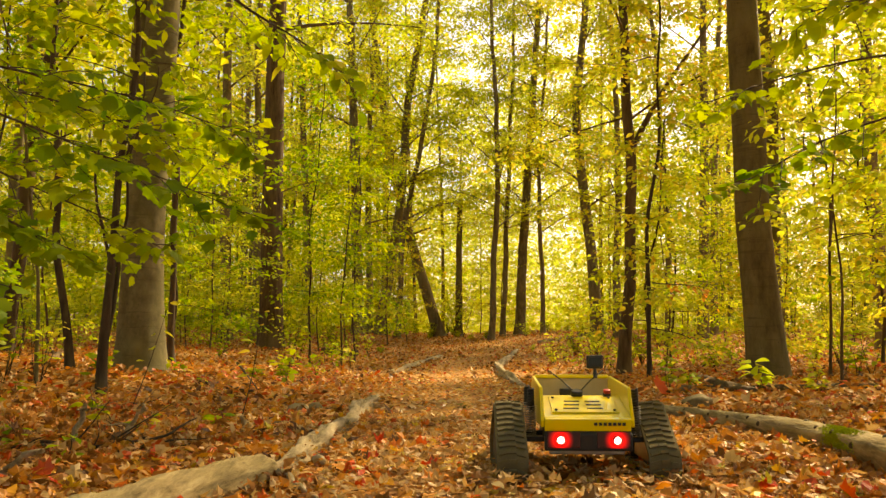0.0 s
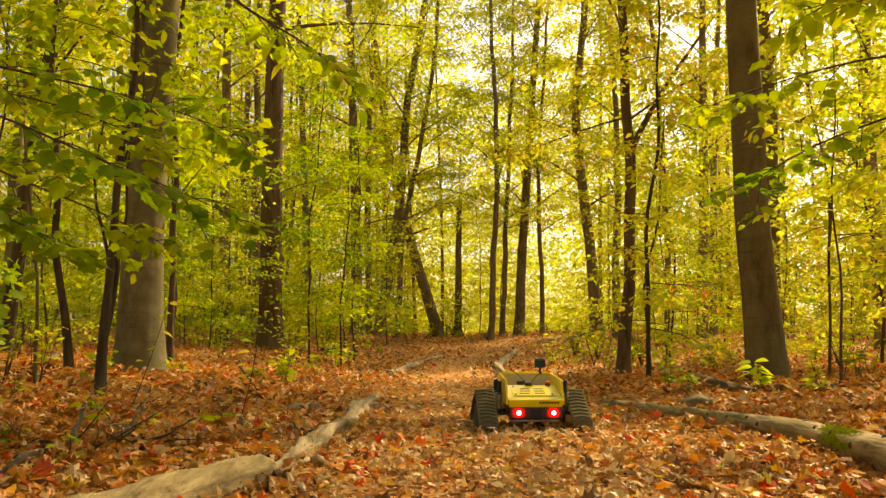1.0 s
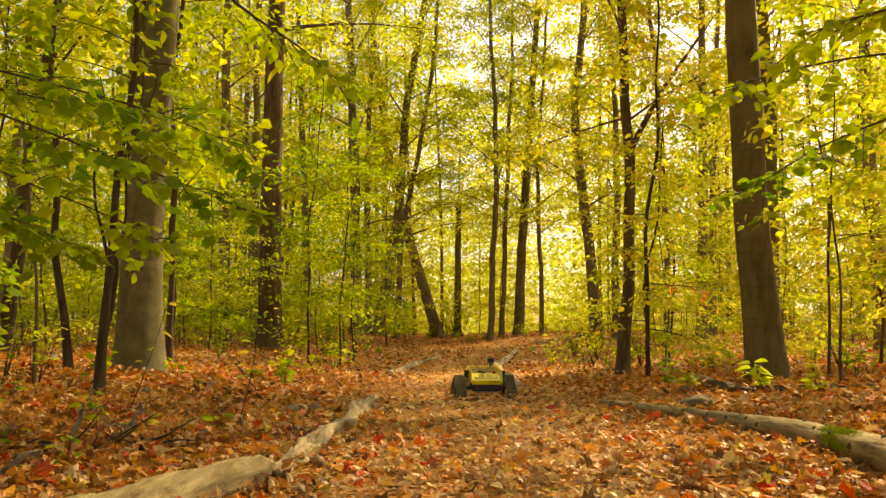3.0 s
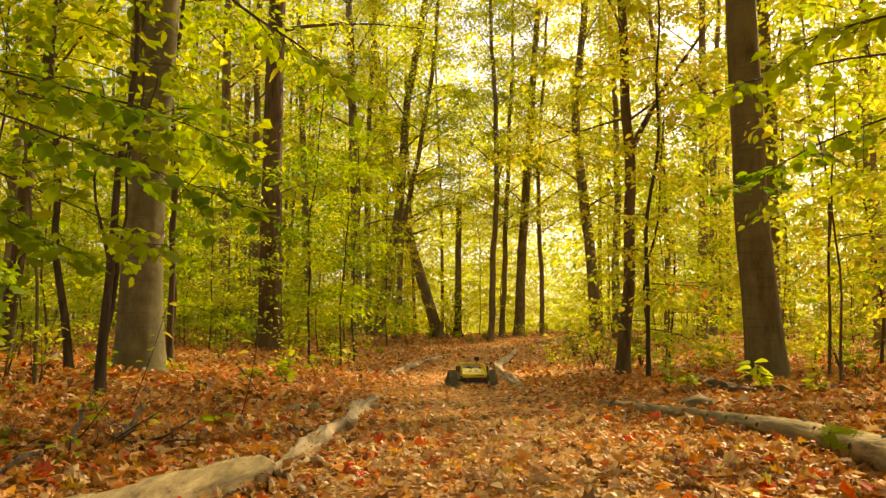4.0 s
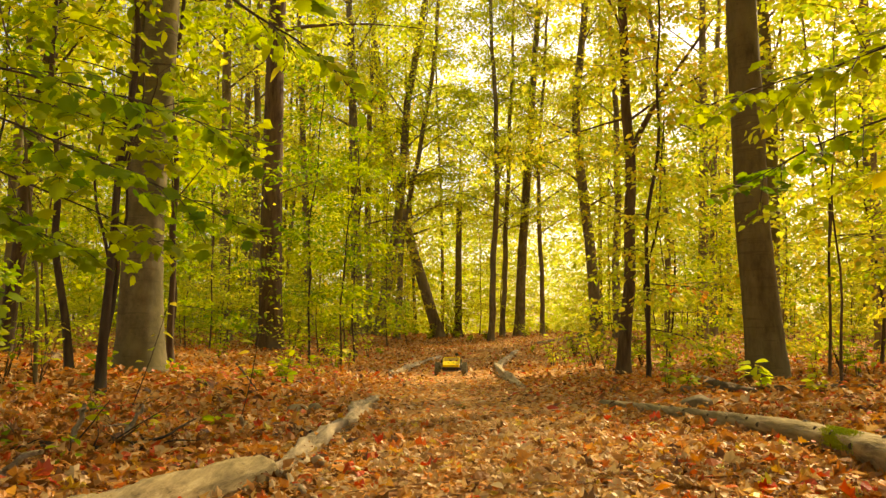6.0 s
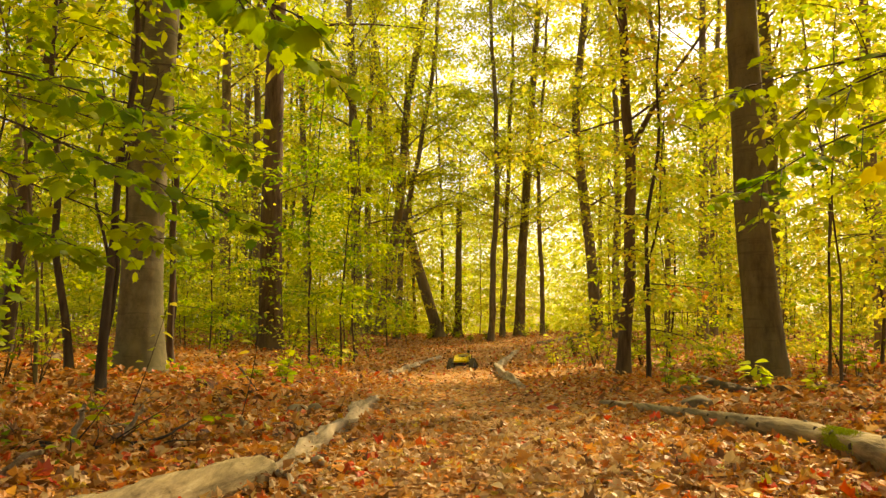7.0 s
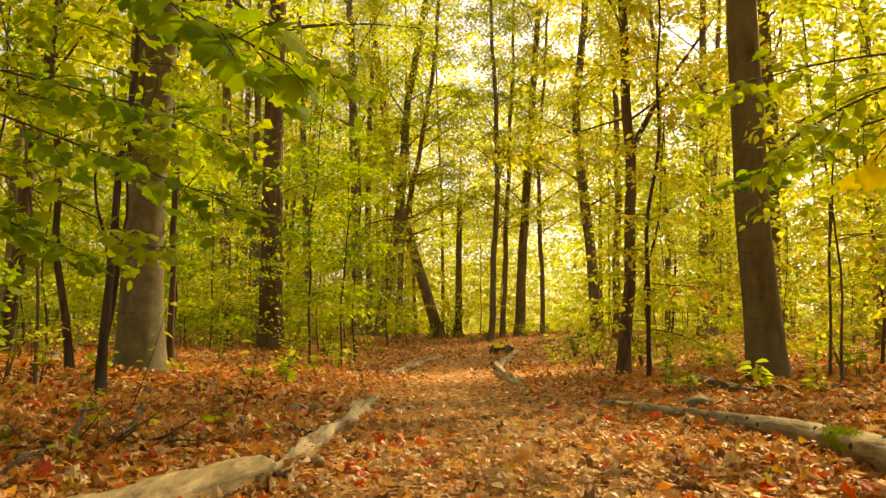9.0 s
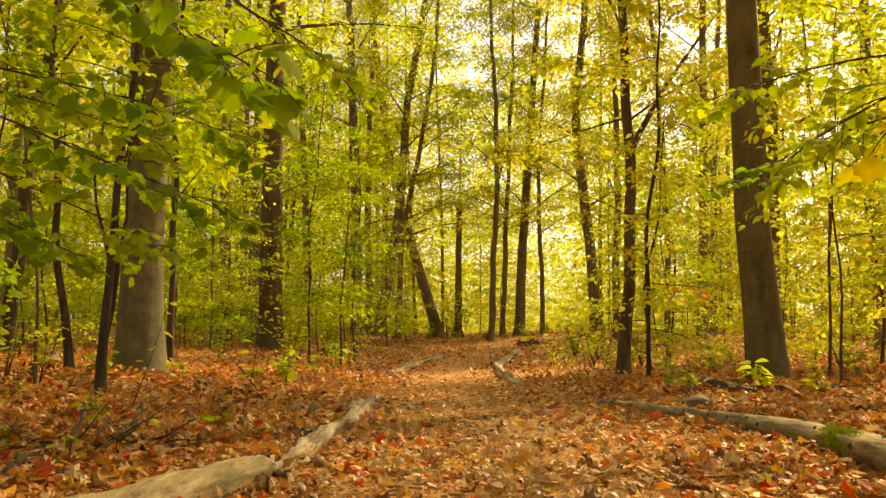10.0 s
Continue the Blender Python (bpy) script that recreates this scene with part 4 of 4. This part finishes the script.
def hanging_branch(root, tip, twigs, leaf, size, label, seed, shape=LEAF_MAPLE, per=7, spread=0.5, droop=0.12, r=0.009, tilt=.38):
    rng = np.random.RandomState(seed)
    base = empty("hanging_branch", pose(*root))
    v = np.array(tip, float) - np.array(root, float)
    n = np.linalg.norm(v)
    s = np.linspace(0, 1, 12)[:, None]
    path = s * v - (s ** 2) * np.array([0, 0, droop * n]) + np.sin(s * 7 + seed) * .012
    pile = Pile()
    pile.tube(path, r * (1.05 - .8 * s[:, 0]), 6, 0, 0, False)
    pos, ax = [], []
    side = np.cross(v, (0, 0, 1.0))
    side /= np.linalg.norm(side) + 1e-6
    for k in range(twigs):
        u = .25 + .75 * (k + rng.rand() * .6) / twigs
        q = np.array([np.interp(u, s[:, 0], path[:, c]) for c in range(3)])
        d = (v / n * .6 + side * (1 if k % 2 else -1) * (.5 + .5 * rng.rand()) + np.array([0, 0, .3 * rng.randn()])) * spread * n * (.45 + .35 * rng.rand()) * (1.15 - .6 * u)
        w = np.linspace(0, 1, 5)[:, None]
        tw = q + w * d - w ** 2 * np.array([0, 0, .2 * np.linalg.norm(d)])
        pile.tube(tw, .0035 * (1.1 - .7 * w[:, 0]), 4, 0, 0, False)
        for j in range(per):
            g = .2 + .8 * (j + rng.rand()) / per
            c = np.array([np.interp(g, w[:, 0], tw[:, m]) for m in range(3)])
            e = d / (np.linalg.norm(d) + 1e-6) * .6 + np.array([rng.randn() * .6, rng.randn() * .6, -.35 + rng.randn() * .3])
            e /= np.linalg.norm(e)
            pos.append(c + e * .03)
            ax.append(e)
            pile.tube(np.stack([c, c + e * .03]), [.0015, .0012], 3, 0, 0, False)
    m = len(pos)
    nr = np.stack([rng.randn(m) * tilt, -.25 + rng.randn(m) * tilt, np.ones(m)], 1)
    child("bough", pile.mesh("bough", bark_dark), base)
    child("leaves", leaves_mesh("leaves", np.array(pos), np.array(ax), nr, size * (.6 + .65 * rng.rand(m)), shape, leaf), base)
    return tagged(base, label, "branch", "branches hanging into view")


BRANCHES = [
    (hanging_branch((-2.9, 4.2, 1.9), (-1.15, 4.4, 1.45), 13, leaf_green, .1, "maple branch with green leaves hanging by the beech", 1), 1.5),
    (hanging_branch((-3.2, 4.6, 1.75), (-1.7, 4.9, 1.25), 13, leaf_under, .095, "maple branch with light green leaves", 2), 1.2),
    (hanging_branch((-3.0, 3.9, 2.1), (-1.2, 4.6, 1.95), 15, leaf_green, .1, "maple branch with green leaves overhead", 9), 1.3),
    (hanging_branch((-3.6, 4.9, 2.3), (-1.9, 5.2, 2.1), 18, leaf_under, .1, "maple branch with light green leaves overhead", 10), 1.3),
    (hanging_branch((-3.3, 4.0, 1.45), (-2.0, 4.3, 1.2), 12, leaf_green, .1, "maple branch with green leaves low by the shrub", 11), 1.0),
    (hanging_branch((-1.1, 3.6, 2.25), (-.45, 3.7, 1.85), 9, leaf_under, .085, "beech sprig with oval green leaves", 3, LEAF_BEECH, 7), 2.0),
    (hanging_branch((-2.3, 3.1, .95), (-1.72, 3.0, .8), 6, leaf_green, .085, "dark green maple sprig low beside the shrub", 12, per=5), 1.5),
    (hanging_branch((2.9, 4.6, 1.95), (1.75, 4.5, 1.55), 13, leaf_green, .085, "maple branch with green leaves by the maple trunk", 4), 1.5),
    (hanging_branch((2.9, 4.4, 2.25), (1.6, 4.6, 2.15), 13, leaf_under, .085, "branch with yellow-green leaves overhead", 5), 1.5),
]
leaf_orange = leaf_material("orange_leaves", [(0.0, (0.7, 0.22, 0.03)), (1.0, (0.8, 0.42, 0.05))], (0.7, 0.3, 0.04))
BRANCHES.append((hanging_branch((3.0, 11.05, 1.32), (3.5, 10.1, 1.3), 6, leaf_orange, .1, "twig of the sapling with orange leaves", 21, LEAF_BEECH, 4), .6))
TOP_BRANCH = hanging_branch((-1.45, 2.1, 1.82), (-.5, 2.4, 1.5), 12, leaf_green, .09, "dark green maple branch hanging low over the trail", 6)
GOLD_BRANCH = hanging_branch((1.82, 2.4, 1.36), (1.36, 2.3, 1.22), 6, leaf_yellow, .09, "branch tip with large yellow maple leaves", 7, per=4)
FAN_BRANCH = hanging_branch((2.2, 3.0, 1.72), (1.3, 2.9, 1.36), 11, leaf_under, .085, "broad fan of yellow-green leaves", 8, LEAF_BEECH, 7)

# ------------------------------------------------------------------ tracked robot


def boxed(bm, centre, size, turn=None):
    bmesh.ops.create_cube(bm, size=1, matrix=Matrix.LocRotScale(centre, turn, size))


def bevelled(bm, w=0.004, segs=2):
    bmesh.ops.bevel(bm, geom=list(bm.edges), offset=w, segments=segs, affect='EDGES', profile=0.5, clamp_overlap=True)
    return bm


def slab(outline, x0, x1):
    """A plate with the outline (y, z) between x0 and x1."""
    bm = bmesh.new()
    a = [bm.verts.new((x0, y, z)) for y, z in outline]
    b = [bm.verts.new((x1, y, z)) for y, z in outline]
    bm.faces.new(a)
    bm.faces.new(list(reversed(b)))
    for i in range(len(a)):
        j = (i + 1) % len(a)
        bm.faces.new((a[i], b[i], b[j], a[j]))
    bmesh.ops.recalc_face_normals(bm, faces=bm.faces)
    return bm


def disc(radius, depth, segs=20):
    bm = bmesh.new()
    bmesh.ops.create_cone(bm, cap_ends=True, segments=segs, radius1=radius, radius2=radius, depth=depth)
    return bm


def coil(x, y, z0, z1, radius, turns, wire=0.004):
    t = np.linspace(0, 1, turns * 10)
    p = Pile()
    p.tube(np.stack([x + radius * np.cos(t * turns * 6.283), y + radius * np.sin(t * turns * 6.283), z0 + (z1 - z0) * t], 1), np.full(len(t), wire), 5)
    return p


def belt_line(wheels):
    """Outline round three wheels (y, z, radius), counter-clockwise, in even steps."""
    pts = []
    for y, z, r in wheels:
        for k in range(48):
            a = k / 48 * 6.283
            pts.append((y + r * math.cos(a), z + r * math.sin(a)))
    pts = sorted(set(pts))

    def half(seq):
        h = []
        for p in seq:
            while len(h) > 1 and (h[-1][0] - h[-2][0]) * (p[1] - h[-2][1]) - (h[-1][1] - h[-2][1]) * (p[0] - h[-2][0]) <= 0:
                h.pop()
            h.append(p)
        return h[:-1]
    hull = np.array(half(pts) + half(list(reversed(pts))))
    closed = np.concatenate([hull, hull[:1]])
    d = np.concatenate([[0], np.cumsum(np.linalg.norm(np.diff(closed, axis=0), axis=1))])
    t = np.linspace(0, d[-1], 91)[:-1]
    return np.stack([np.interp(t, d, closed[:, 0]), np.interp(t, d, closed[:, 1])], 1)


def build_track(bot, side):
    wheels = [(-.25, .075, .06), (.27, .075, .06), (-.04, .245, .042)]
    line = belt_line(wheels)
    tang = np.roll(line, -1, 0) - np.roll(line, 1, 0)
    tang /= np.linalg.norm(tang, axis=1)[:, None]
    out = np.stack([tang[:, 1], -tang[:, 0]], 1)
    half = .062
    outer, inner = line + out * .004, line - out * .008
    v, k = [], len(line)
    for pts, x in ((outer, -half), (outer, half), (inner, half), (inner, -half)):
        v.append(np.stack([np.full(k, x), pts[:, 0], pts[:, 1]], 1))
    i = np.arange(k)
    j = (i + 1) % k
    f = [np.stack([i + a * k, j + a * k, j + b * k, i + b * k], 1) for a, b in ((0, 1), (1, 2), (2, 3), (3, 0))]
    m = pose(side * .305 - (.006 if side < 0 else 0), -.01 if side > 0 else -.045, -.034, 0, -3 if side > 0 else 0, -1 if side > 0 else 2)
    belt = child("track", mesh_of("track", np.concatenate(v), np.concatenate(f), rubber, False), bot, "dusty rubber track with chevron lugs", m)
    lug = bmesh.new()
    for s in (-1, 1):
        boxed(lug, (s * .036, s * .004, .004), (.036, .015, .01), Euler((0, 0, s * .25)))
    boxed(lug, (0, -.008, .004), (.03, .014, .01))
    me = bpy.data.meshes.new("lug")
    lug.to_mesh(me)
    lug.free()
    me.materials.append(rubber)
    for q in range(0, k, 2):
        up = Vector((0, out[q, 0], out[q, 1]))
        fw = Vector((0, tang[q, 0], tang[q, 1]))
        mat = Matrix((Vector((1, 0, 0)), fw, up)).transposed().to_4x4()
        mat.translation = (0, outer[q, 0], outer[q, 1])
        child("lug", me, belt, "", mat)
    for n, (y, z, r) in enumerate(wheels):
        part("wheel", bevelled(disc(r - .01, .09), .006), black_plastic, belt, "", pose(0, y, z, 0, 90, 0), True)
    part("track_frame", bevelled(slab([(-.24, .05), (.26, .05), (.02, .24), (-.09, .24)], -.03, .03), .004), steel, belt)
    part("side_plate", bevelled(slab([(-.2, .055), (.2, .055), (-.0, .2), (-.07, .2)], side * .046, side * .056), .003), black_plastic, belt)


TAIL_LIGHTS = []


def build_robot():
    bot = empty("tracked_robot")
    W = .185
    side = [(-.30, .175), (-.305, .2), (-.27, .262), (-.235, .33), (.24, .365), (.29, .33), (.29, .175)]
    for s in (-1, 1):
        part("side_panel", bevelled(slab(side, s * W, s * (W - .014)), .004), paint_yellow, bot)
    k = W - .0145
    part("deck", bevelled(slab([(-.302, .195), (-.296, .215), (-.02, .288), (-.015, .278)], -k, k), .003), paint_yellow, bot)
    part("rear_panel", bevelled(slab([(-.307, .16), (-.314, .208), (-.297, .214), (-.29, .16)], -k, k), .004), paint_yellow, bot)
    part("front_wall", bevelled(slab([(.27, .18), (.255, .352), (.27, .36), (.289, .18)], -k, k), .004), grey_panel, bot)
    part("front_rim", bevelled(slab([(.235, .354), (.235, .37), (.29, .37), (.29, .356)], -k, k), .004), paint_yellow, bot)
    part("well_floor", bevelled(slab([(-.02, .25), (-.02, .262), (.268, .262), (.268, .25)], -k, k), .002), paint_yellow, bot)
    part("chassis", bevelled(slab([(-.29, .10), (-.29, .19), (.28, .19), (.28, .10)], -.15, .15), .008), black_plastic, bot)
    slope = math.degrees(math.atan2(.073, .276))

    def on_deck(x, u, lift):
        return pose(x, -.296 + u * math.cos(radians(slope)), .2155 + u * math.sin(radians(slope)) + lift, slope, 0, 0)

    bm = bmesh.new()
    boxed(bm, (0, 0, 0), (.27, .2, .006))
    hatch = part("hatch", bevelled(bm, .002), paint_yellow, bot, "raised yellow hatch plate with vents", on_deck(0, .14, .004))
    bm = bmesh.new()
    boxed(bm, (0, 0, 0), (.062, .011, .004))
    slot = bevelled(bm, .0015)
    me = bpy.data.meshes.new("vent_slot")
    slot.to_mesh(me)
    slot.free()
    me.materials.append(black_plastic)
    for x in (-.055, .042):
        for q, y in enumerate((-.058, -.012, .034)):
            child("vent_slot", me, hatch, "", pose(x + (.006 if x < 0 else -.0) * q, y, .0035))
    for x in (-.118, .118):
        for y in (-.08, .08):
            part("bolt", disc(.006, .006, 10), black_plastic, hatch, "", pose(x, y, .005))
    part("antenna_base", bevelled(disc(.026, .024), .004), black_plastic, bot, "", on_deck(-.01, .262, .014), True)
    for s in (-1, 1):
        p = Pile()
        a = np.array([s * .01 - .01, -.04, .3])
        p.tube(np.stack([a, a + np.array([s * .05, .015, .05]), a + np.array([s * .11, .03, .095])]), [.0035, .003, .0028], 6)
        child("antenna", p.mesh("antenna", black_plastic), bot)
    button = part("button_base", bevelled(disc(.018, .014), .003), black_plastic, bot, "", on_deck(.118, .262, .01), True)
    part("button", bevelled(disc(.016, .016), .004), red_plastic, button, "red stop button", pose(0, 0, .013), True)
    bm = bmesh.new()
    boxed(bm, (-.03, .2, .285), (.06, .04, .045))
    part("control_box", bevelled(bm, .004), black_plastic, bot)
    # plain bars for the lettering
    for q in range(7):
        bm = bmesh.new()
        boxed(bm, (.03 + q * .0185, -.3125, .189), (.0125, .004, .012))
        part("letter_bar", bm, black_plastic, bot)
    bumper = part("bumper", bevelled(slab([(-.318, .085), (-.322, .15), (-.306, .162), (-.29, .162), (-.29, .085)], -.172, .172), .006), black_plastic, bot)
    for s in (-1, 1):
        # plate added to glow like the lamp's halo
        bm = bmesh.new()
        boxed(bm, (-s * .012, 0, 0), (.13, .008, .062))
        TAIL_LIGHTS.append(part("halo_plate", bevelled(bm, .003), red_halo, bumper, "plate with the red halo of a tail light painted on", pose(s * .11, -.3205, .128)))
        TAIL_LIGHTS.append(part("lamp_bulb", bevelled(disc(.0145, .008), .002), hot_lamp, bumper, "glowing tail light", pose(s * .11, -.327, .128, 90, 0, 0), True))
        # added tube that screens the bulb's light when seen from the side
        n = 20
        ang = np.arange(n) / n * 6.283
        rings = [np.stack([r * np.cos(ang), np.full(n, y), r * np.sin(ang)], 1) for r, y in ((.0165, 0), (.0165, -.032), (.0195, -.032), (.0195, 0))]
        i, j = np.arange(n), (np.arange(n) + 1) % n
        f = np.concatenate([np.stack([i + q * n, j + q * n, j + (q + 1) * n, i + (q + 1) * n], 1) for q in range(3)])
        child("lamp_shroud", mesh_of("lamp_shroud", np.concatenate(rings), f, red_plastic), bumper, "short red tube added to hide the lamp from the side", pose(s * .11, -.323, .128))
    bm = bmesh.new()
    boxed(bm, (0, -.25, .075), (.3, .02, .02))
    part("rear_axle", bevelled(bm, .004), steel, bot)
    bm = bmesh.new()
    boxed(bm, (0, .2, .09), (.44, .03, .03))
    part("front_axle", bevelled(bm, .004), steel, bot)
    for s in (-1, 1):
        for y in (-.16, .12):
            child("spring", coil(s * .215, y, .12, .25, .02, 13, .0028).mesh("spring", steel), bot)
            child("shock_absorber", coil(s * .215, y, .235, .318, .009, 7, .0075).mesh("shock_absorber", black_plastic), bot)
            bm = bmesh.new()
            boxed(bm, (s * .2, y, .115), (.14, .03, .02))
            part("arm", bevelled(bm, .004), black_plastic, bot)
        build_track(bot, s)
    p = Pile()
    p.tube(np.array([(.11, .24, .355), (.11, .24, .385), (.11, .24, .41)]), [.012, .008, .01], 10)
    child("camera_mount", p.mesh("camera_mount", black_plastic), bot)
    bm = bmesh.new()
    boxed(bm, (.11, .24, .43), (.076, .034, .062))
    cam_box = part("action_camera", bevelled(bm, .007, 3), black_plastic, bot, "small black action camera in its housing")
    part("camera_lens", bevelled(disc(.014, .012), .002), black_plastic, cam_box, "", pose(.125, .262, .438, 90, 0, 0), True)
    bm = bmesh.new()
    boxed(bm, (.11, .2215, .43), (.056, .003, .04))
    part("screen", bm, plain_material("dark_screen", (.02, .025, .022), .12), cam_box)
    return tagged(bot, "yellow tracked robot with red tail lights and black camera", "robot")


robot = build_robot()


def flung_leaf(material):
    me = leaves_mesh("flying_leaf", np.zeros((1, 3)), np.array([[0, 1.0, 0]]), np.array([[0, 0, 1.0]]), np.array([.09]), curled(LEAF_MAPLE, .4, .3), material)
    return tagged(new("flying_leaf", me), "red maple leaf flung up by the tracks", "leaf")


red_flyer = flung_leaf(leaf_red)


def loose_leaves():
    """The nearest leaves on the trail, one by one."""
    rng = np.random.RandomState(23)
    m = leaf_material("loose_leaves", [(0.0, (0.3, 0.12, 0.03)), (0.35, (0.55, 0.26, 0.05)), (0.6, (0.66, 0.48, 0.25)), (0.72, (0.62, 0.2, 0.02)), (0.84, (0.6, 0.06, 0.01)), (1.0, (0.6, 0.45, 0.04))],
                      (0.5, 0.25, 0.06), 0.2, 0.5, 0.7, 0.03, 0.2)
    n = m.node_tree
    for link in [k for k in n.links if k.from_socket.name == "Random Per Island"]:
        n.links.new(n.nodes.new("ShaderNodeObjectInfo").outputs["Random"], link.to_socket)
    shapes = [curled(maple_kind(9 + int(20 * a)), a, b) for a, b in ((.5, .3), (-.4, .4), (1.1, -.4), (.2, .1))] + [curled(LEAF_BEECH, a, b) for a, b in ((.9, .5), (-.6, .6))]
    meshes = [leaves_mesh("leaf", np.zeros((1, 3)), np.array([[0, 1.0, 0]]), np.array([[0, 0, 1.0]]), np.array([.052 + .006 * k]), sh, m) for k, sh in enumerate(shapes)]
    for k in range(300):
        y = 2.3 + 2.6 * rng.rand() ** .9
        x = (rng.rand() * 2 - 1) * .58 * y
        child("leaf", meshes[rng.randint(len(meshes))], ground, "",
              pose(x, y, gz(x, y) + float(bumps(x, y)) + .03 + .01 * rng.rand(), rng.randn() * 14, rng.randn() * 14, rng.rand() * 360))


loose_leaves()


def motions():
    rows = [(0, .578, 3.35, -3), (.5, .565, 4.2, -1), (1, .57, 5.15, 1), (1.5, .56, 5.95, 2), (2, .53, 6.85, 3), (2.5, .5, 7.85, 3), (3.8, .46, 11.3, 5),
            (4.5, .33, 12.6, 6), (5, .23, 14.0, 6), (5.5, .17, 15.5, 2), (5.7, .16, 16.2, 0), (6.8, .43, 20.0, -12), (7, .52, 20.7, -14), (7.5, .80, 22.4, -18),
            (8, 1.155, 24.5, -20), (8.5, 1.54, 26.8, -24), (9, 2.18, 29.0, -30), (9.4, 2.74, 30.8, -34), (10, 3.62, 33.0, -42)]
    keys = []
    for t, x, y, yaw in rows:
        slope = math.degrees(math.atan2(gz(x, y + .3) - gz(x, y - .3), .6))
        keys.append((t, pose(x * .975, y * .975, gz(x, y) + float(np.interp(t, [0, 1, 2.5], [.042, .024, .012])), slope, 0, yaw)))
    robot.scale = (.96, .96, .96)
    walk(robot, keys)
    for ob in TAIL_LIGHTS:          # the lights go out: lamp and halo plate draw back into the bumper
        lit = ob.matrix_basis.copy()
        out = Matrix.Translation((0, .02, 0)) @ lit
        walk(ob, [(0, lit), (2.5, lit), (2.6, out), (10, out)])
    walk(red_flyer, [(0, pose(.93, 3.3, .30, 60, 10, 40)), (.15, pose(.95, 3.22, .27, 20, 60, 80)), (.35, pose(.98, 3.1, .15, -30, 90, 120)),
                     (.6, pose(1.02, 3.0, .02, 5, 10, 150)), (10, pose(1.02, 3.0, .02, 5, 10, 150))])
    for n, (ob, amount) in enumerate(BRANCHES):
        x, y, z = ob.location
        ts = [0, .8, 1.7, 2.6, 3.6, 4.6, 5.6, 6.6, 7.6, 8.5, 9.3, 10]
        walk(ob, [(t, pose(x, y, z, amount * math.sin(1.9 * t + n), amount * math.sin(1.3 * t + 2 * n) + .25 * amount * t / 5, amount * math.sin(1.1 * t + 1.3 * n))) for t in ts])
    lift = [(0, 1.1), (1, 1.08), (2.5, 1.0), (4, .85), (5.5, .65), (7, .3), (8.5, 0), (9.2, .05), (10, -.03)]
    x, y, z = TOP_BRANCH.location
    walk(TOP_BRANCH, [(t, pose(x, y, z + .3 * k, 0, -24 * k, 2 * math.sin(2 * t))) for t, k in lift])
    x, y, z = GOLD_BRANCH.location
    walk(GOLD_BRANCH, [(t, pose(x + .22 * k, y, z + .03 * math.sin(2 * t), 0, 4 * k + 2 * math.sin(1.6 * t), 0)) for t, k in lift])
    x, y, z = FAN_BRANCH.location
    walk(FAN_BRANCH, [(t, pose(x + .2 * k, y, z + .28 * k, 0, 14 * k + 1.5 * math.sin(1.7 * t), 0)) for t, k in lift])


motions()
